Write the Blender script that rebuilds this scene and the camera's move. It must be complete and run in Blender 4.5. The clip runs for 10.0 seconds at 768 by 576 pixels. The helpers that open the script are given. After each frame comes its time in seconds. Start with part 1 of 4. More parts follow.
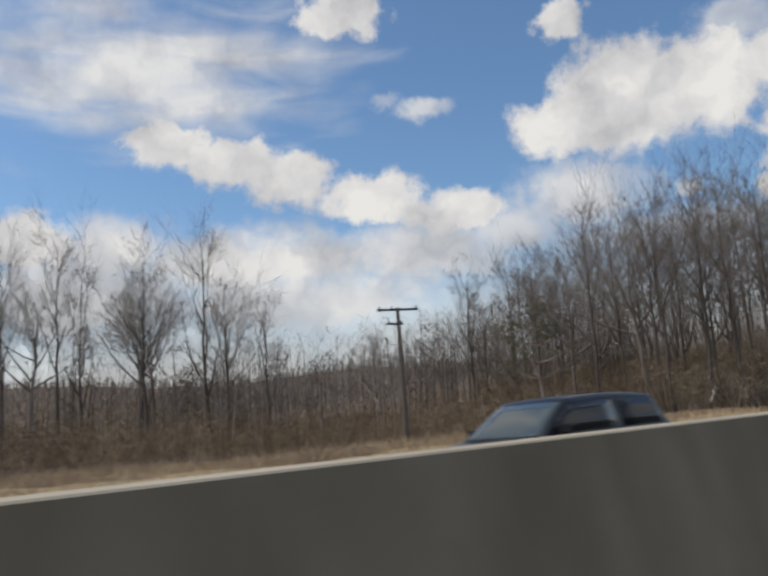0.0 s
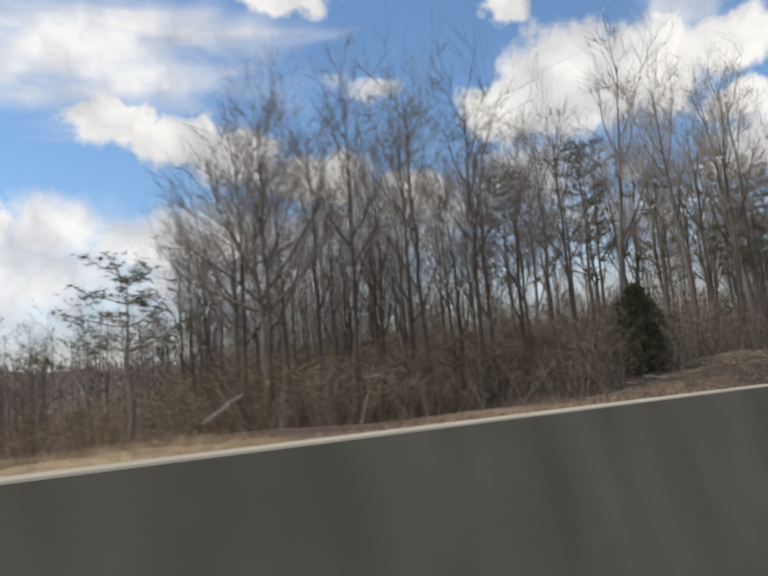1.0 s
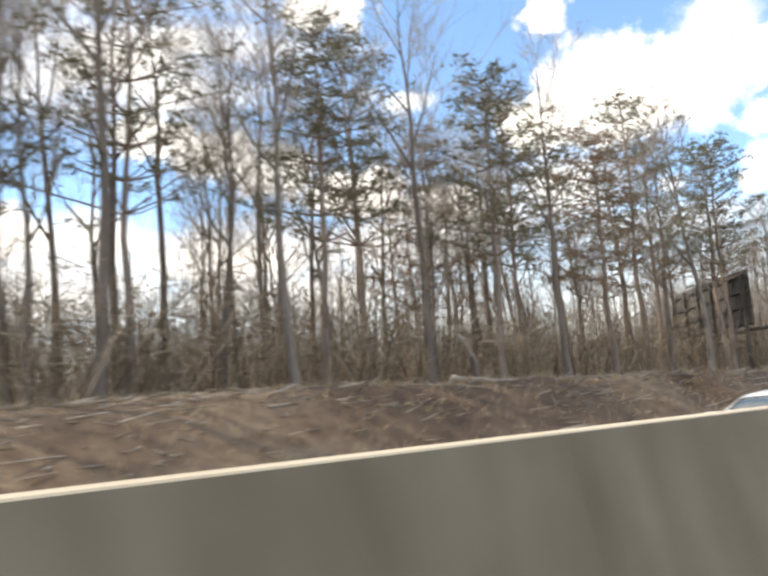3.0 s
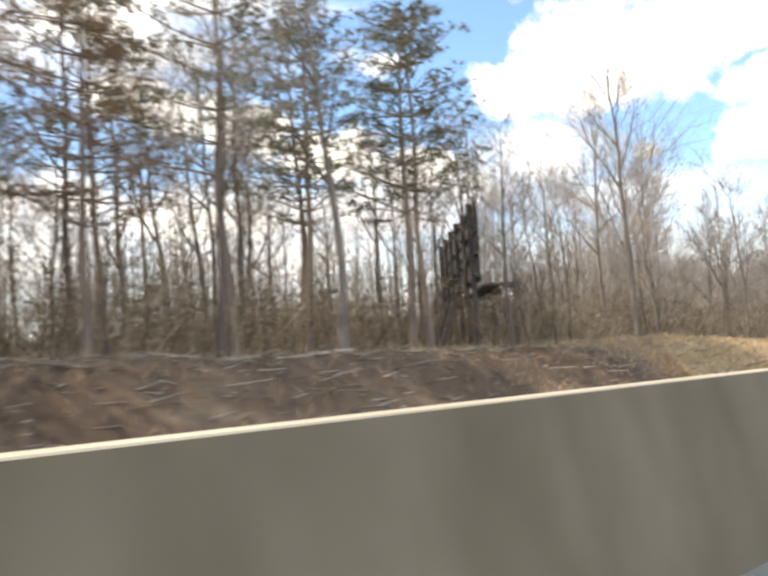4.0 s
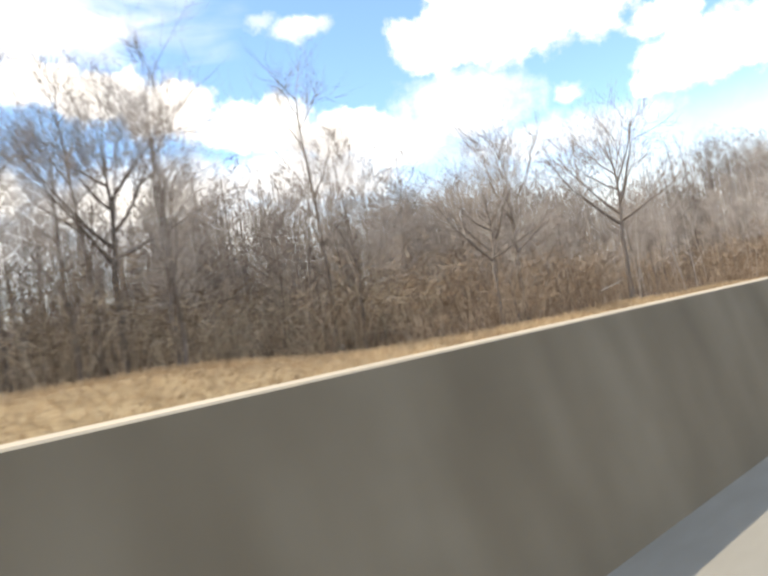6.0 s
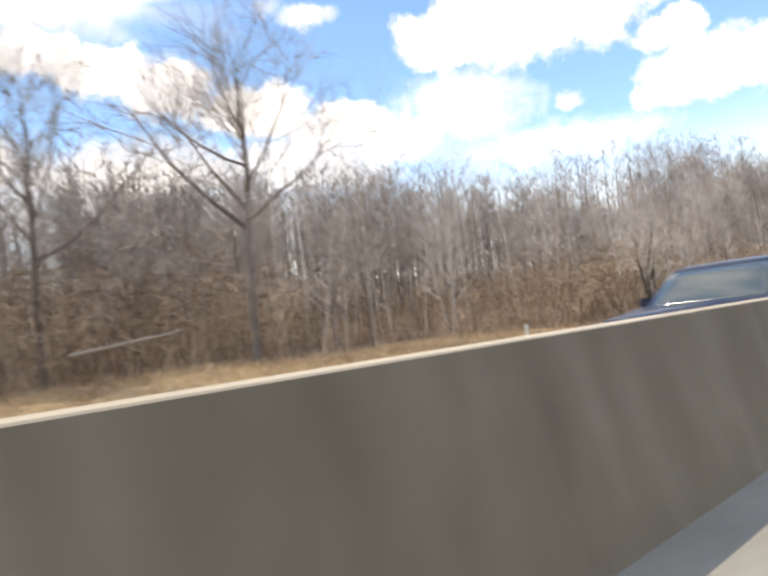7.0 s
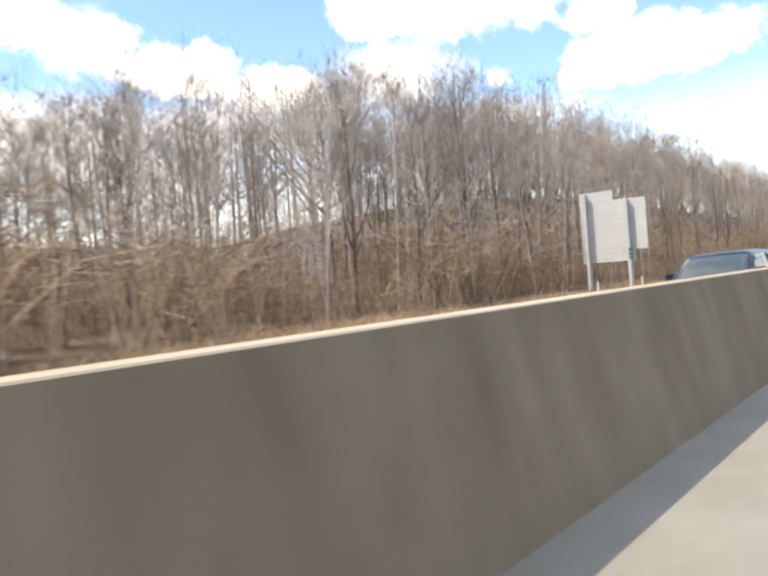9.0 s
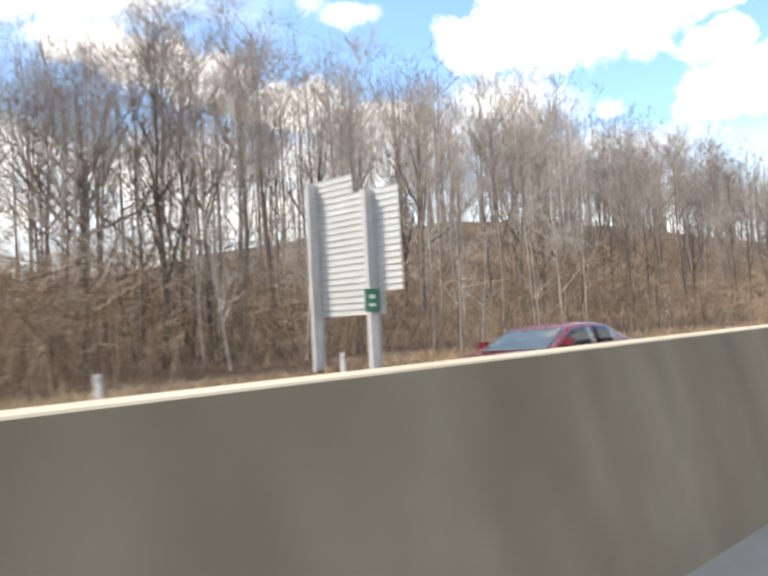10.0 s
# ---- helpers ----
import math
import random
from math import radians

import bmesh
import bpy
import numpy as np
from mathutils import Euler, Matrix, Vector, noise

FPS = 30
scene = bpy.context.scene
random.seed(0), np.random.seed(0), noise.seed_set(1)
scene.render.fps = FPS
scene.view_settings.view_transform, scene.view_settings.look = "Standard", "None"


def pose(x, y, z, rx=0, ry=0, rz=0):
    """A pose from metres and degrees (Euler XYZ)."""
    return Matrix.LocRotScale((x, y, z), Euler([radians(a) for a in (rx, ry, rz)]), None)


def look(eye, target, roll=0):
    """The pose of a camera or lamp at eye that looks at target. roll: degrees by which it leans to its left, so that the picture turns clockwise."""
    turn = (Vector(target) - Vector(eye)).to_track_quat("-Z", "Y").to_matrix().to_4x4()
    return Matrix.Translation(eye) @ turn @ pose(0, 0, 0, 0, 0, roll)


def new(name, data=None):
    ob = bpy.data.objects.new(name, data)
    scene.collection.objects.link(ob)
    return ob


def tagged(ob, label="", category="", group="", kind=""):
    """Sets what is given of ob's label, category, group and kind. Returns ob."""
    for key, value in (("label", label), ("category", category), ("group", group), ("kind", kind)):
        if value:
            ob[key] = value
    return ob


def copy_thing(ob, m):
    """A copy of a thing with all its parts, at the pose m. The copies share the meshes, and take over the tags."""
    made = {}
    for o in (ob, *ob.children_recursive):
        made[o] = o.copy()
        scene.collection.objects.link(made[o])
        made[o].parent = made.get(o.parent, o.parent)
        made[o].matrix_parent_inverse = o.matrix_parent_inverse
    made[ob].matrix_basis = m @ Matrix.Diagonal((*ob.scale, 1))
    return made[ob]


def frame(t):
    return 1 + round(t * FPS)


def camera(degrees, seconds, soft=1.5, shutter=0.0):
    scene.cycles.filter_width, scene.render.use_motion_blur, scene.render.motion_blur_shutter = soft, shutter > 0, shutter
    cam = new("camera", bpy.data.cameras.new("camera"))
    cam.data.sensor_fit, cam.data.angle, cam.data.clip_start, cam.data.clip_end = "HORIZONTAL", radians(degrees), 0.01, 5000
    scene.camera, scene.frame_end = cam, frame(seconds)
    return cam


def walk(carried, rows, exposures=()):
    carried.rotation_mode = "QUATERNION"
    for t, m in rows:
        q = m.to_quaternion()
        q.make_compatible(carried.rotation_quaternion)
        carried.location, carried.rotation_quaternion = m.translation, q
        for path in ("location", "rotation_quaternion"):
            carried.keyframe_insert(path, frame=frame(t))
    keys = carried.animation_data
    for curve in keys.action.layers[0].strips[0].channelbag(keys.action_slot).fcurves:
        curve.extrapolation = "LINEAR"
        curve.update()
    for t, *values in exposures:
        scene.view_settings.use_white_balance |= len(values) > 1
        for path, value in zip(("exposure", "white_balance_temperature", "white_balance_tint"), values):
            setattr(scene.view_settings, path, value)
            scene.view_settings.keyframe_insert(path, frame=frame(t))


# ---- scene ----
# ---------------------------------------------------------------- camera
# A car in the inner lane drives along +x; the median barrier runs beside it at y = 2.2 m.
cam = camera(53.05, 10.0, soft=2.6, shutter=0.2)
# seconds, x, height, heading from the square-on view, pitch, lean, and last the drift towards the barrier
DRIVE = [
    (0.0, 0.0, 1.22, 39.46, 9.24, 3.96, 0.0),
    (0.5, 13.5, 1.221, 40.14, 9.57, 4.01, 0.0),
    (1.0, 27.0, 1.224, 43.21, 7.59, 4.25, 0.0),
    (1.5, 40.5, 1.232, 42.21, 8.55, 4.88, 0.0),
    (2.0, 54.0, 1.22, 39.43, 7.24, 5.13, 0.0),
    (2.2, 59.4, 1.254, 39.89, 7.25, 3.69, 0.0),
    (3.3, 89.1, 1.228, 41.12, 9.15, 3.67, 0.0),
    (3.5, 94.5, 1.251, 41.45, 8.31, 2.68, 0.0),
    (3.8, 102.6, 1.241, 41.6, 6.96, 4.0, 0.0),
    (4.0, 108.0, 1.235, 42.31, 5.95, 3.52, 0.0),
    (4.2, 113.4, 1.236, 44.21, 6.78, 4.84, 0.0),
    (4.5, 121.5, 1.238, 46.74, 4.07, 3.13, 0.0),
    (5.0, 135.0, 1.225, 53.24, -1.8, 6.6, 0.05),
    (5.2, 140.4, 1.225, 54.23, -2.97, 6.24, 0.09),
    (5.5, 148.5, 1.224, 53.63, -2.2, 9.53, 0.15),
    (5.7, 153.9, 1.2, 48.43, 1.53, 12.59, 0.17),
    (6.8, 183.6, 1.217, 46.36, 3.06, 5.61, 0.27),
    (7.0, 189.0, 1.218, 47.21, 2.25, 5.89, 0.29),
    (7.1, 191.7, 1.219, 47.88, 1.4, 5.19, 0.3),
    (7.5, 202.5, 1.223, 48.35, 1.24, 6.41, 0.36),
    (8.0, 216.0, 1.224, 50.09, 1.37, 4.32, 0.36),
    (8.2, 221.4, 1.22, 51.88, 1.02, 4.66, 0.36),
    (8.5, 229.5, 1.214, 53.28, -0.91, 5.95, 0.36),
    (9.0, 243.0, 1.231, 52.58, -0.39, 4.37, 0.36),
    (9.2, 248.4, 1.235, 51.97, 1.37, 2.9, 0.36),
    (9.5, 256.5, 1.242, 49.39, 3.01, 4.51, 0.36),
    (9.7, 261.9, 1.238, 49.05, 3.23, 2.15, 0.36),
    (10.0, 270.0, 1.232, 44.99, 2.47, 3.02, 0.36),
]


def aim(x, y, z, yaw, pitch, lean):
    a, p = radians(yaw), radians(pitch)
    eye = Vector((x, y, z))
    return look(eye, eye + Vector((math.sin(a) * math.cos(p), math.cos(a) * math.cos(p), math.sin(p))), -lean)


walk(cam, [(t, aim(x, y, z, yaw, pitch, lean)) for t, x, z, yaw, pitch, lean, y in DRIVE],
     [(0.0, -1.36, 6650, 10), (0.6, -1.29, 6650, 10), (1.0, -1.05, 6700, 10), (1.5, -0.45, 7150, 10), (2.2, -0.2, 7150, 10), (3.5, 0.12, 7400, 10),
      (4.6, 0.10, 7400, 10), (5.0, -0.06, 7350, 10), (5.5, 0.0, 7300, 10), (7.0, -0.19, 7150, 13), (9.0, 0.0, 7350, 13), (10.0, 0.14, 7150, 11)])

# ---------------------------------------------------------------- sky and sun
SUN_AZ, SUN_EL = -52.0, 48.3      # degrees from +y towards +x, and above the horizon
CLOUDS = [                        # bearing, elevation, half width, half height in degrees
    (24.0, 20.2, 3.6, 1.7), (28.6, 18.9, 3.8, 1.7), (32.6, 17.6, 3.6, 2.0), (39.2, 15.8, 4.2, 2.0), (45.2, 14.3, 4.2, 1.6),
    (53.6, 19.6, 3.6, 2.1), (58.4, 20.9, 5.0, 4.0), (64.2, 20.9, 4.6, 3.2), (69.6, 21.4, 4.0, 2.0), (69.6, 17.6, 2.2, 1.4), (72.4, 14.5, 4.7, 2.1), (68.4, 13.4, 2.2, 0.9),
    (77.0, 14.8, 3.0, 1.5), (14, 13, 3.3, 2.2), (37.6, 28.9, 3.6, 1.7), (54.4, 26.8, 1.8, 1.4), (88, 17, 5.0, 4.0),
]
WISPS = [                         # thinner cloud: the same, and how much of the sky behind it covers
    (42.5, 11.6, 7.5, 2.6, 0.92), (33, 8.6, 12, 3.0, 0.9), (17, 9.2, 9, 4.2, 0.9), (54.6, 14.6, 4.6, 2.6, 0.85), (49.5, 12.6, 4.0, 1.8, 0.85),
    (30.0, 11.4, 11, 2.6, 0.97), (19.5, 12.4, 5.0, 2.4, 0.95), (62.1, 14.1, 1.2, 0.6, 0.7), (43.5, 22.0, 2.0, 0.8, 0.75), (40.6, 22.6, 1.0, 0.5, 0.4), (60, 11.2, 9, 1.6, 0.6), (66.5, 24.2, 3.0, 1.6, 0.6),
]
world = bpy.data.worlds.new("sky")
scene.world = world
world.use_nodes = True
wn, wl = world.node_tree.nodes, world.node_tree.links
wn.clear()


def node(tree, kind, **kw):
    n = tree.nodes.new(kind)
    for k, v in kw.items():
        if k == "op":
            n.operation = v
        elif k == "data":
            n.data_type = v
        else:
            n.inputs[int(k[1:])].default_value = v
    return n


def math_node(tree, op, a, b=None, c=None, clamp=False):
    n = tree.nodes.new("ShaderNodeMath")
    n.operation = op
    n.use_clamp = clamp
    for i, v in enumerate((a, b, c)):
        if v is None:
            continue
        if isinstance(v, (int, float)):
            n.inputs[i].default_value = v
        else:
            tree.links.new(v, n.inputs[i])
    return n.outputs[0]


def vec_node(tree, op, a, b=None, c=None):
    n = tree.nodes.new("ShaderNodeVectorMath")
    n.operation = op
    for i, v in enumerate((a, b, c)):
        if v is None:
            continue
        if isinstance(v, (tuple, list)):
            n.inputs[i].default_value = v
        else:
            tree.links.new(v, n.inputs[i])
    return n


def noise_node(tree, vector, scale, detail=4.0, rough=0.55, dist=0.0):
    n = tree.nodes.new("ShaderNodeTexNoise")
    n.inputs["Scale"].default_value = scale
    n.inputs["Detail"].default_value = detail
    n.inputs["Roughness"].default_value = rough
    n.inputs["Distortion"].default_value = dist
    if vector is not None:
        tree.links.new(vector, n.inputs["Vector"])
    return n


def ramp(tree, fac, stops):
    n = tree.nodes.new("ShaderNodeValToRGB")
    e = n.color_ramp.elements
    while len(e) < len(stops):
        e.new(0.5)
    for el, (p, c) in zip(e, stops):
        el.position = p
        el.color = (*c, 1) if len(c) == 3 else c
    if fac is not None:
        tree.links.new(fac, n.inputs[0])
    return n.outputs[0]


def mix_color(tree, fac, a, b, blend="MIX"):
    n = tree.nodes.new("ShaderNodeMix")
    n.data_type = "RGBA"
    n.blend_type = blend
    for sock, v in ((n.inputs[0], fac), (n.inputs[6], a), (n.inputs[7], b)):
        if isinstance(v, (int, float)):
            sock.default_value = v
        elif isinstance(v, tuple):
            sock.default_value = (*v, 1) if len(v) == 3 else v
        else:
            tree.links.new(v, sock)
    return n.outputs[2]


def build_sky():
    tree = world.node_tree
    out = tree.nodes.new("ShaderNodeOutputWorld")
    bg = tree.nodes.new("ShaderNodeBackground")
    sky = tree.nodes.new("ShaderNodeTexSky")
    sky.sky_type = "NISHITA"
    sky.sun_disc = False
    sky.sun_elevation = radians(SUN_EL)
    sky.sun_rotation = radians(SUN_AZ)
    sky.air_density, sky.dust_density, sky.ozone_density = 1.0, 0.6, 2.0
    blue = vec_node(tree, "MULTIPLY", sky.outputs[0], (0.256, 0.308, 0.340))
    tc = tree.nodes.new("ShaderNodeTexCoord")
    way = tc.outputs["Generated"]
    sep = tree.nodes.new("ShaderNodeSeparateXYZ")
    tree.links.new(way, sep.inputs[0])
    az = math_node(tree, "MULTIPLY", math_node(tree, "ARCTAN2", sep.outputs[0], sep.outputs[1]), 57.2958)
    el = math_node(tree, "MULTIPLY", math_node(tree, "ARCSINE", sep.outputs[2]), 57.2958)
    comb = tree.nodes.new("ShaderNodeCombineXYZ")
    tree.links.new(az, comb.inputs[0])
    tree.links.new(el, comb.inputs[1])
    flat = comb.outputs[0]
    # billows push the cloud outlines about
    push = noise_node(tree, flat, 0.5, 4.0, 0.55)
    shift = vec_node(tree, "MULTIPLY_ADD", push.outputs["Color"], (3.2, 2.0, 0), (-1.6, -1.0, 0))
    p = vec_node(tree, "ADD", flat, shift.outputs[0]).outputs[0]
    fine = noise_node(tree, flat, 0.45, 7.0, 0.62)
    rag = math_node(tree, "MULTIPLY_ADD", fine.outputs[0], 1.3, -0.65)

    def off_centre(a, e, w, h):
        q = vec_node(tree, "MULTIPLY_ADD", p, (1 / w, 1 / h, 0), (-a / w, -e / h, 0))
        return vec_node(tree, "LENGTH", q.outputs[0]).outputs["Value"]

    def inside(d, outer, inner, most):
        n = tree.nodes.new("ShaderNodeMapRange")
        n.interpolation_type = "SMOOTHSTEP"
        for i, v in ((1, outer), (2, inner), (3, 0.0), (4, most)):
            n.inputs[i].default_value = v
        tree.links.new(math_node(tree, "ADD", d, rag), n.inputs[0])
        return n.outputs[0]

    dist = None
    for spot in CLOUDS:
        d = off_centre(*spot)
        dist = d if dist is None else math_node(tree, "SMOOTH_MIN", dist, d, 0.2)
    billow = inside(dist, 1.25, 0.72, 1.0)
    for a, e, w, h, most in WISPS:
        billow = math_node(tree, "MAXIMUM", billow, inside(off_centre(a, e, w, h), 1.45, 0.35, most))
    # the rest of the sky has clouds of the same kind
    far = noise_node(tree, flat, 0.075, 8.0, 0.6)
    rest = tree.nodes.new("ShaderNodeMapRange")
    rest.interpolation_type = "SMOOTHSTEP"
    for i, v in ((1, 0.46), (2, 0.60), (3, 0.0), (4, 1.0)):
        rest.inputs[i].default_value = v
    tree.links.new(far.outputs[0], rest.inputs[0])
    off = math_node(tree, "ABSOLUTE", math_node(tree, "SUBTRACT", az, 45.0))
    out_az = math_node(tree, "MULTIPLY_ADD", off, 0.1, -4.4, clamp=True)
    out_el = math_node(tree, "MULTIPLY_ADD", el, 0.15, -4.8, clamp=True)
    outside = math_node(tree, "MAXIMUM", out_az, out_el)
    cover = math_node(tree, "MAXIMUM", billow, math_node(tree, "MULTIPLY", rest.outputs[0], outside), clamp=True)
    # a thin streaked veil of high cloud
    q = vec_node(tree, "MULTIPLY_ADD", p, (1 / 14.0, 1 / 5.2, 0), (-22.5 / 14.0, -25.3 / 5.2, 0))
    d = vec_node(tree, "LENGTH", q.outputs[0]).outputs["Value"]
    long_way = vec_node(tree, "MULTIPLY", flat, (0.16, 0.55, 0))
    streak = noise_node(tree, long_way.outputs[0], 0.8, 3.0, 0.45, 0.4)
    thin = math_node(tree, "ADD", d, math_node(tree, "MULTIPLY_ADD", streak.outputs[0], 1.9, -0.95))
    veil = tree.nodes.new("ShaderNodeMapRange")
    veil.interpolation_type = "SMOOTHSTEP"
    for i, v in ((1, 1.35), (2, 0.05), (3, 0.0), (4, 0.9)):
        veil.inputs[i].default_value = v
    tree.links.new(thin, veil.inputs[0])
    cover = math_node(tree, "MAXIMUM", cover, veil.outputs[0], clamp=True)
    # thin white haze towards the horizon
    haze = math_node(tree, "MULTIPLY_ADD", el, -0.1, 1.32, clamp=True)
    cover = math_node(tree, "MAXIMUM", cover, math_node(tree, "MULTIPLY", haze, 0.9), clamp=True)
    body = noise_node(tree, p, 0.22, 4.0, 0.5)
    white = ramp(tree, body.outputs[0], [(0.3, (1.2, 1.23, 1.3)), (0.48, (1.65, 1.66, 1.7)), (0.64, (2.05, 2.04, 2.0))])
    col = mix_color(tree, cover, blue.outputs[0], white)
    tree.links.new(col, bg.inputs[0])
    tree.links.new(bg.outputs[0], out.inputs[0])


build_sky()
lamp = bpy.data.lights.new("sun", "SUN")
lamp.energy, lamp.angle, lamp.color = 5.4, radians(0.6), (1.0, 0.94, 0.84)
sun = new("sun", lamp)
az_, el_ = radians(SUN_AZ), radians(SUN_EL)
sun.matrix_world = look((math.sin(az_) * math.cos(el_) * 50, math.cos(az_) * math.cos(el_) * 50, math.sin(el_) * 50), (0, 0, 0))

# ---------------------------------------------------------------- materials
def material(name, stops, scale=4.0, rough=0.85, metal=0.0, bump=0.3, bump_scale=None, fine=6.0, vary=0.0, squash=(1, 1, 1), spec=0.3, patch=0.35, island=0.0):
    """A surface with colour at two scales, fine relief and, where vary is set, a tone of its own for each object."""
    m = bpy.data.materials.new(name)
    m.use_nodes = True
    tree = m.node_tree
    b = tree.nodes["Principled BSDF"]
    tc = tree.nodes.new("ShaderNodeTexCoord")
    mp = tree.nodes.new("ShaderNodeMapping")
    mp.inputs["Scale"].default_value = squash
    tree.links.new(tc.outputs["Object"], mp.inputs[0])
    n1 = noise_node(tree, mp.outputs[0], scale, 5.0, 0.6)
    n2 = noise_node(tree, mp.outputs[0], scale * fine, 4.0, 0.6)
    f = math_node(tree, "ADD", math_node(tree, "MULTIPLY", n1.outputs[0], 1 - patch), math_node(tree, "MULTIPLY", n2.outputs[0], patch))
    if vary:
        oi = tree.nodes.new("ShaderNodeObjectInfo")
        f = math_node(tree, "ADD", f, math_node(tree, "MULTIPLY_ADD", oi.outputs["Random"], vary, -vary / 2))
    if island:
        geo = tree.nodes.new("ShaderNodeNewGeometry")
        f = math_node(tree, "ADD", f, math_node(tree, "MULTIPLY_ADD", geo.outputs["Random Per Island"], island, -island / 2))
    tree.links.new(ramp(tree, f, stops), b.inputs["Base Color"])
    b.inputs["Metallic"].default_value = metal
    b.inputs["Specular IOR Level"].default_value = spec
    tree.links.new(math_node(tree, "MULTIPLY_ADD", n2.outputs[0], 0.25, rough - 0.12, clamp=True), b.inputs["Roughness"])
    if bump:
        bn = tree.nodes.new("ShaderNodeBump")
        bn.inputs["Strength"].default_value = bump
        bn.inputs["Distance"].default_value = 0.02
        n3 = noise_node(tree, mp.outputs[0], bump_scale or scale * fine * 2, 4.0, 0.6)
        tree.links.new(n3.outputs[0], bn.inputs["Height"])
        tree.links.new(bn.outputs[0], b.inputs["Normal"])
    return m


def let_light_through(m, share):
    """Thin needles pass part of the light on."""
    tree = m.node_tree
    b, out = tree.nodes["Principled BSDF"], tree.nodes["Material Output"]
    thin, mix = tree.nodes.new("ShaderNodeBsdfTranslucent"), tree.nodes.new("ShaderNodeMixShader")
    tree.links.new(b.inputs["Base Color"].links[0].from_socket, thin.inputs[0])
    mix.inputs[0].default_value = share
    tree.links.new(b.outputs[0], mix.inputs[1])
    tree.links.new(thin.outputs[0], mix.inputs[2])
    tree.links.new(mix.outputs[0], out.inputs[0])


def plain(name, color, rough=0.5, metal=0.0, spec=0.5, coat=0.0, trans=0.0):
    m = bpy.data.materials.new(name)
    m.use_nodes = True
    tree = m.node_tree
    b = tree.nodes["Principled BSDF"]
    tc = tree.nodes.new("ShaderNodeTexCoord")
    n = noise_node(tree, tc.outputs["Object"], 9.0, 5.0, 0.65)
    c = mix_color(tree, n.outputs[0], tuple(v * 0.82 for v in color), tuple(min(1, v * 1.12) for v in color))
    tree.links.new(c, b.inputs["Base Color"])
    tree.links.new(math_node(tree, "MULTIPLY_ADD", n.outputs[0], 0.16, rough - 0.08, clamp=True), b.inputs["Roughness"])
    b.inputs["Metallic"].default_value = metal
    b.inputs["Specular IOR Level"].default_value = spec
    b.inputs["Coat Weight"].default_value = coat
    b.inputs["Transmission Weight"].default_value = trans
    return m


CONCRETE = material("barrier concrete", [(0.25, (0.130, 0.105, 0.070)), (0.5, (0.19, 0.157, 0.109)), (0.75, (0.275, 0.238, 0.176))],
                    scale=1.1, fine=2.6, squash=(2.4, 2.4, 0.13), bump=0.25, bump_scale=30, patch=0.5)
# Paler concrete for the barrier top: sunlit brightness put into the colour.
SUNLIT_TOP = material("sunlit-toned concrete", [(0.3, (0.40, 0.338, 0.245)), (0.7, (0.54, 0.465, 0.35))], scale=0.7, fine=9.0, bump=0.2)
PAVEMENT = material("concrete pavement", [(0.3, (0.22, 0.205, 0.17)), (0.7, (0.34, 0.325, 0.28))], scale=0.8, fine=14.0, bump=0.2)
ASPHALT = material("asphalt", [(0.3, (0.045, 0.045, 0.047)), (0.7, (0.085, 0.083, 0.08))], scale=0.9, fine=30.0, bump=0.4)
BARK = material("grey brown bark", [(0.25, (0.105, 0.084, 0.067)), (0.5, (0.185, 0.153, 0.127)), (0.75, (0.29, 0.25, 0.214))],
                scale=1.5, fine=6.0, squash=(2, 2, 0.5), vary=0.28, bump=0.6, bump_scale=18)
TWIG = material("bare twigs", [(0.25, (0.20, 0.170, 0.148)), (0.5, (0.36, 0.312, 0.272)), (0.75, (0.53, 0.475, 0.42))],
                scale=0.8, fine=5.0, vary=0.34, bump=0.0)
# The twig colour darkened to dim the corner woods and the hill crest.
DIMMED_TWIG = material("dimmed bare twigs", [(0.25, (0.125, 0.104, 0.09)), (0.5, (0.225, 0.193, 0.168)), (0.75, (0.35, 0.308, 0.272))],
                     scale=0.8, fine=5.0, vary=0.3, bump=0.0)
BRUSH = material("dry brush", [(0.12, (0.12, 0.080, 0.053)), (0.5, (0.325, 0.236, 0.158)), (0.88, (0.56, 0.455, 0.345))],
                 scale=0.12, fine=9.0, bump=0.0, island=0.6)
SCRUB = material("brown woodland scrub", [(0.12, (0.085, 0.062, 0.045)), (0.5, (0.265, 0.205, 0.138)), (0.88, (0.50, 0.42, 0.315))],
                 scale=0.12, fine=9.0, bump=0.0, island=0.75)
WOODS = material("leafless woods", [(0.15, (0.11, 0.088, 0.072)), (0.5, (0.265, 0.22, 0.184)), (0.85, (0.50, 0.44, 0.38))],
                 scale=0.1, fine=9.0, bump=0.0, island=0.6)
# Scrub darkened in colour to dim the corner woods and the hollow.
DIMMED_SCRUB = material("dimmed brown scrub", [(0.12, (0.074, 0.050, 0.030)), (0.5, (0.205, 0.146, 0.088)), (0.88, (0.38, 0.295, 0.20))],
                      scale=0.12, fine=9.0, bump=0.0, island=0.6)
# Dark bark of the forked tree; its colour also dims the corner trees.
DARK_BARK = material("darkened bark", [(0.3, (0.058, 0.046, 0.038)), (0.7, (0.16, 0.13, 0.106))], scale=2.0, squash=(2, 2, 0.5), bump=0.6)
PINE_BARK = material("pine bark", [(0.3, (0.16, 0.120, 0.095)), (0.7, (0.36, 0.29, 0.24))], scale=2.0, squash=(2, 2, 0.4), vary=0.2, bump=0.6)
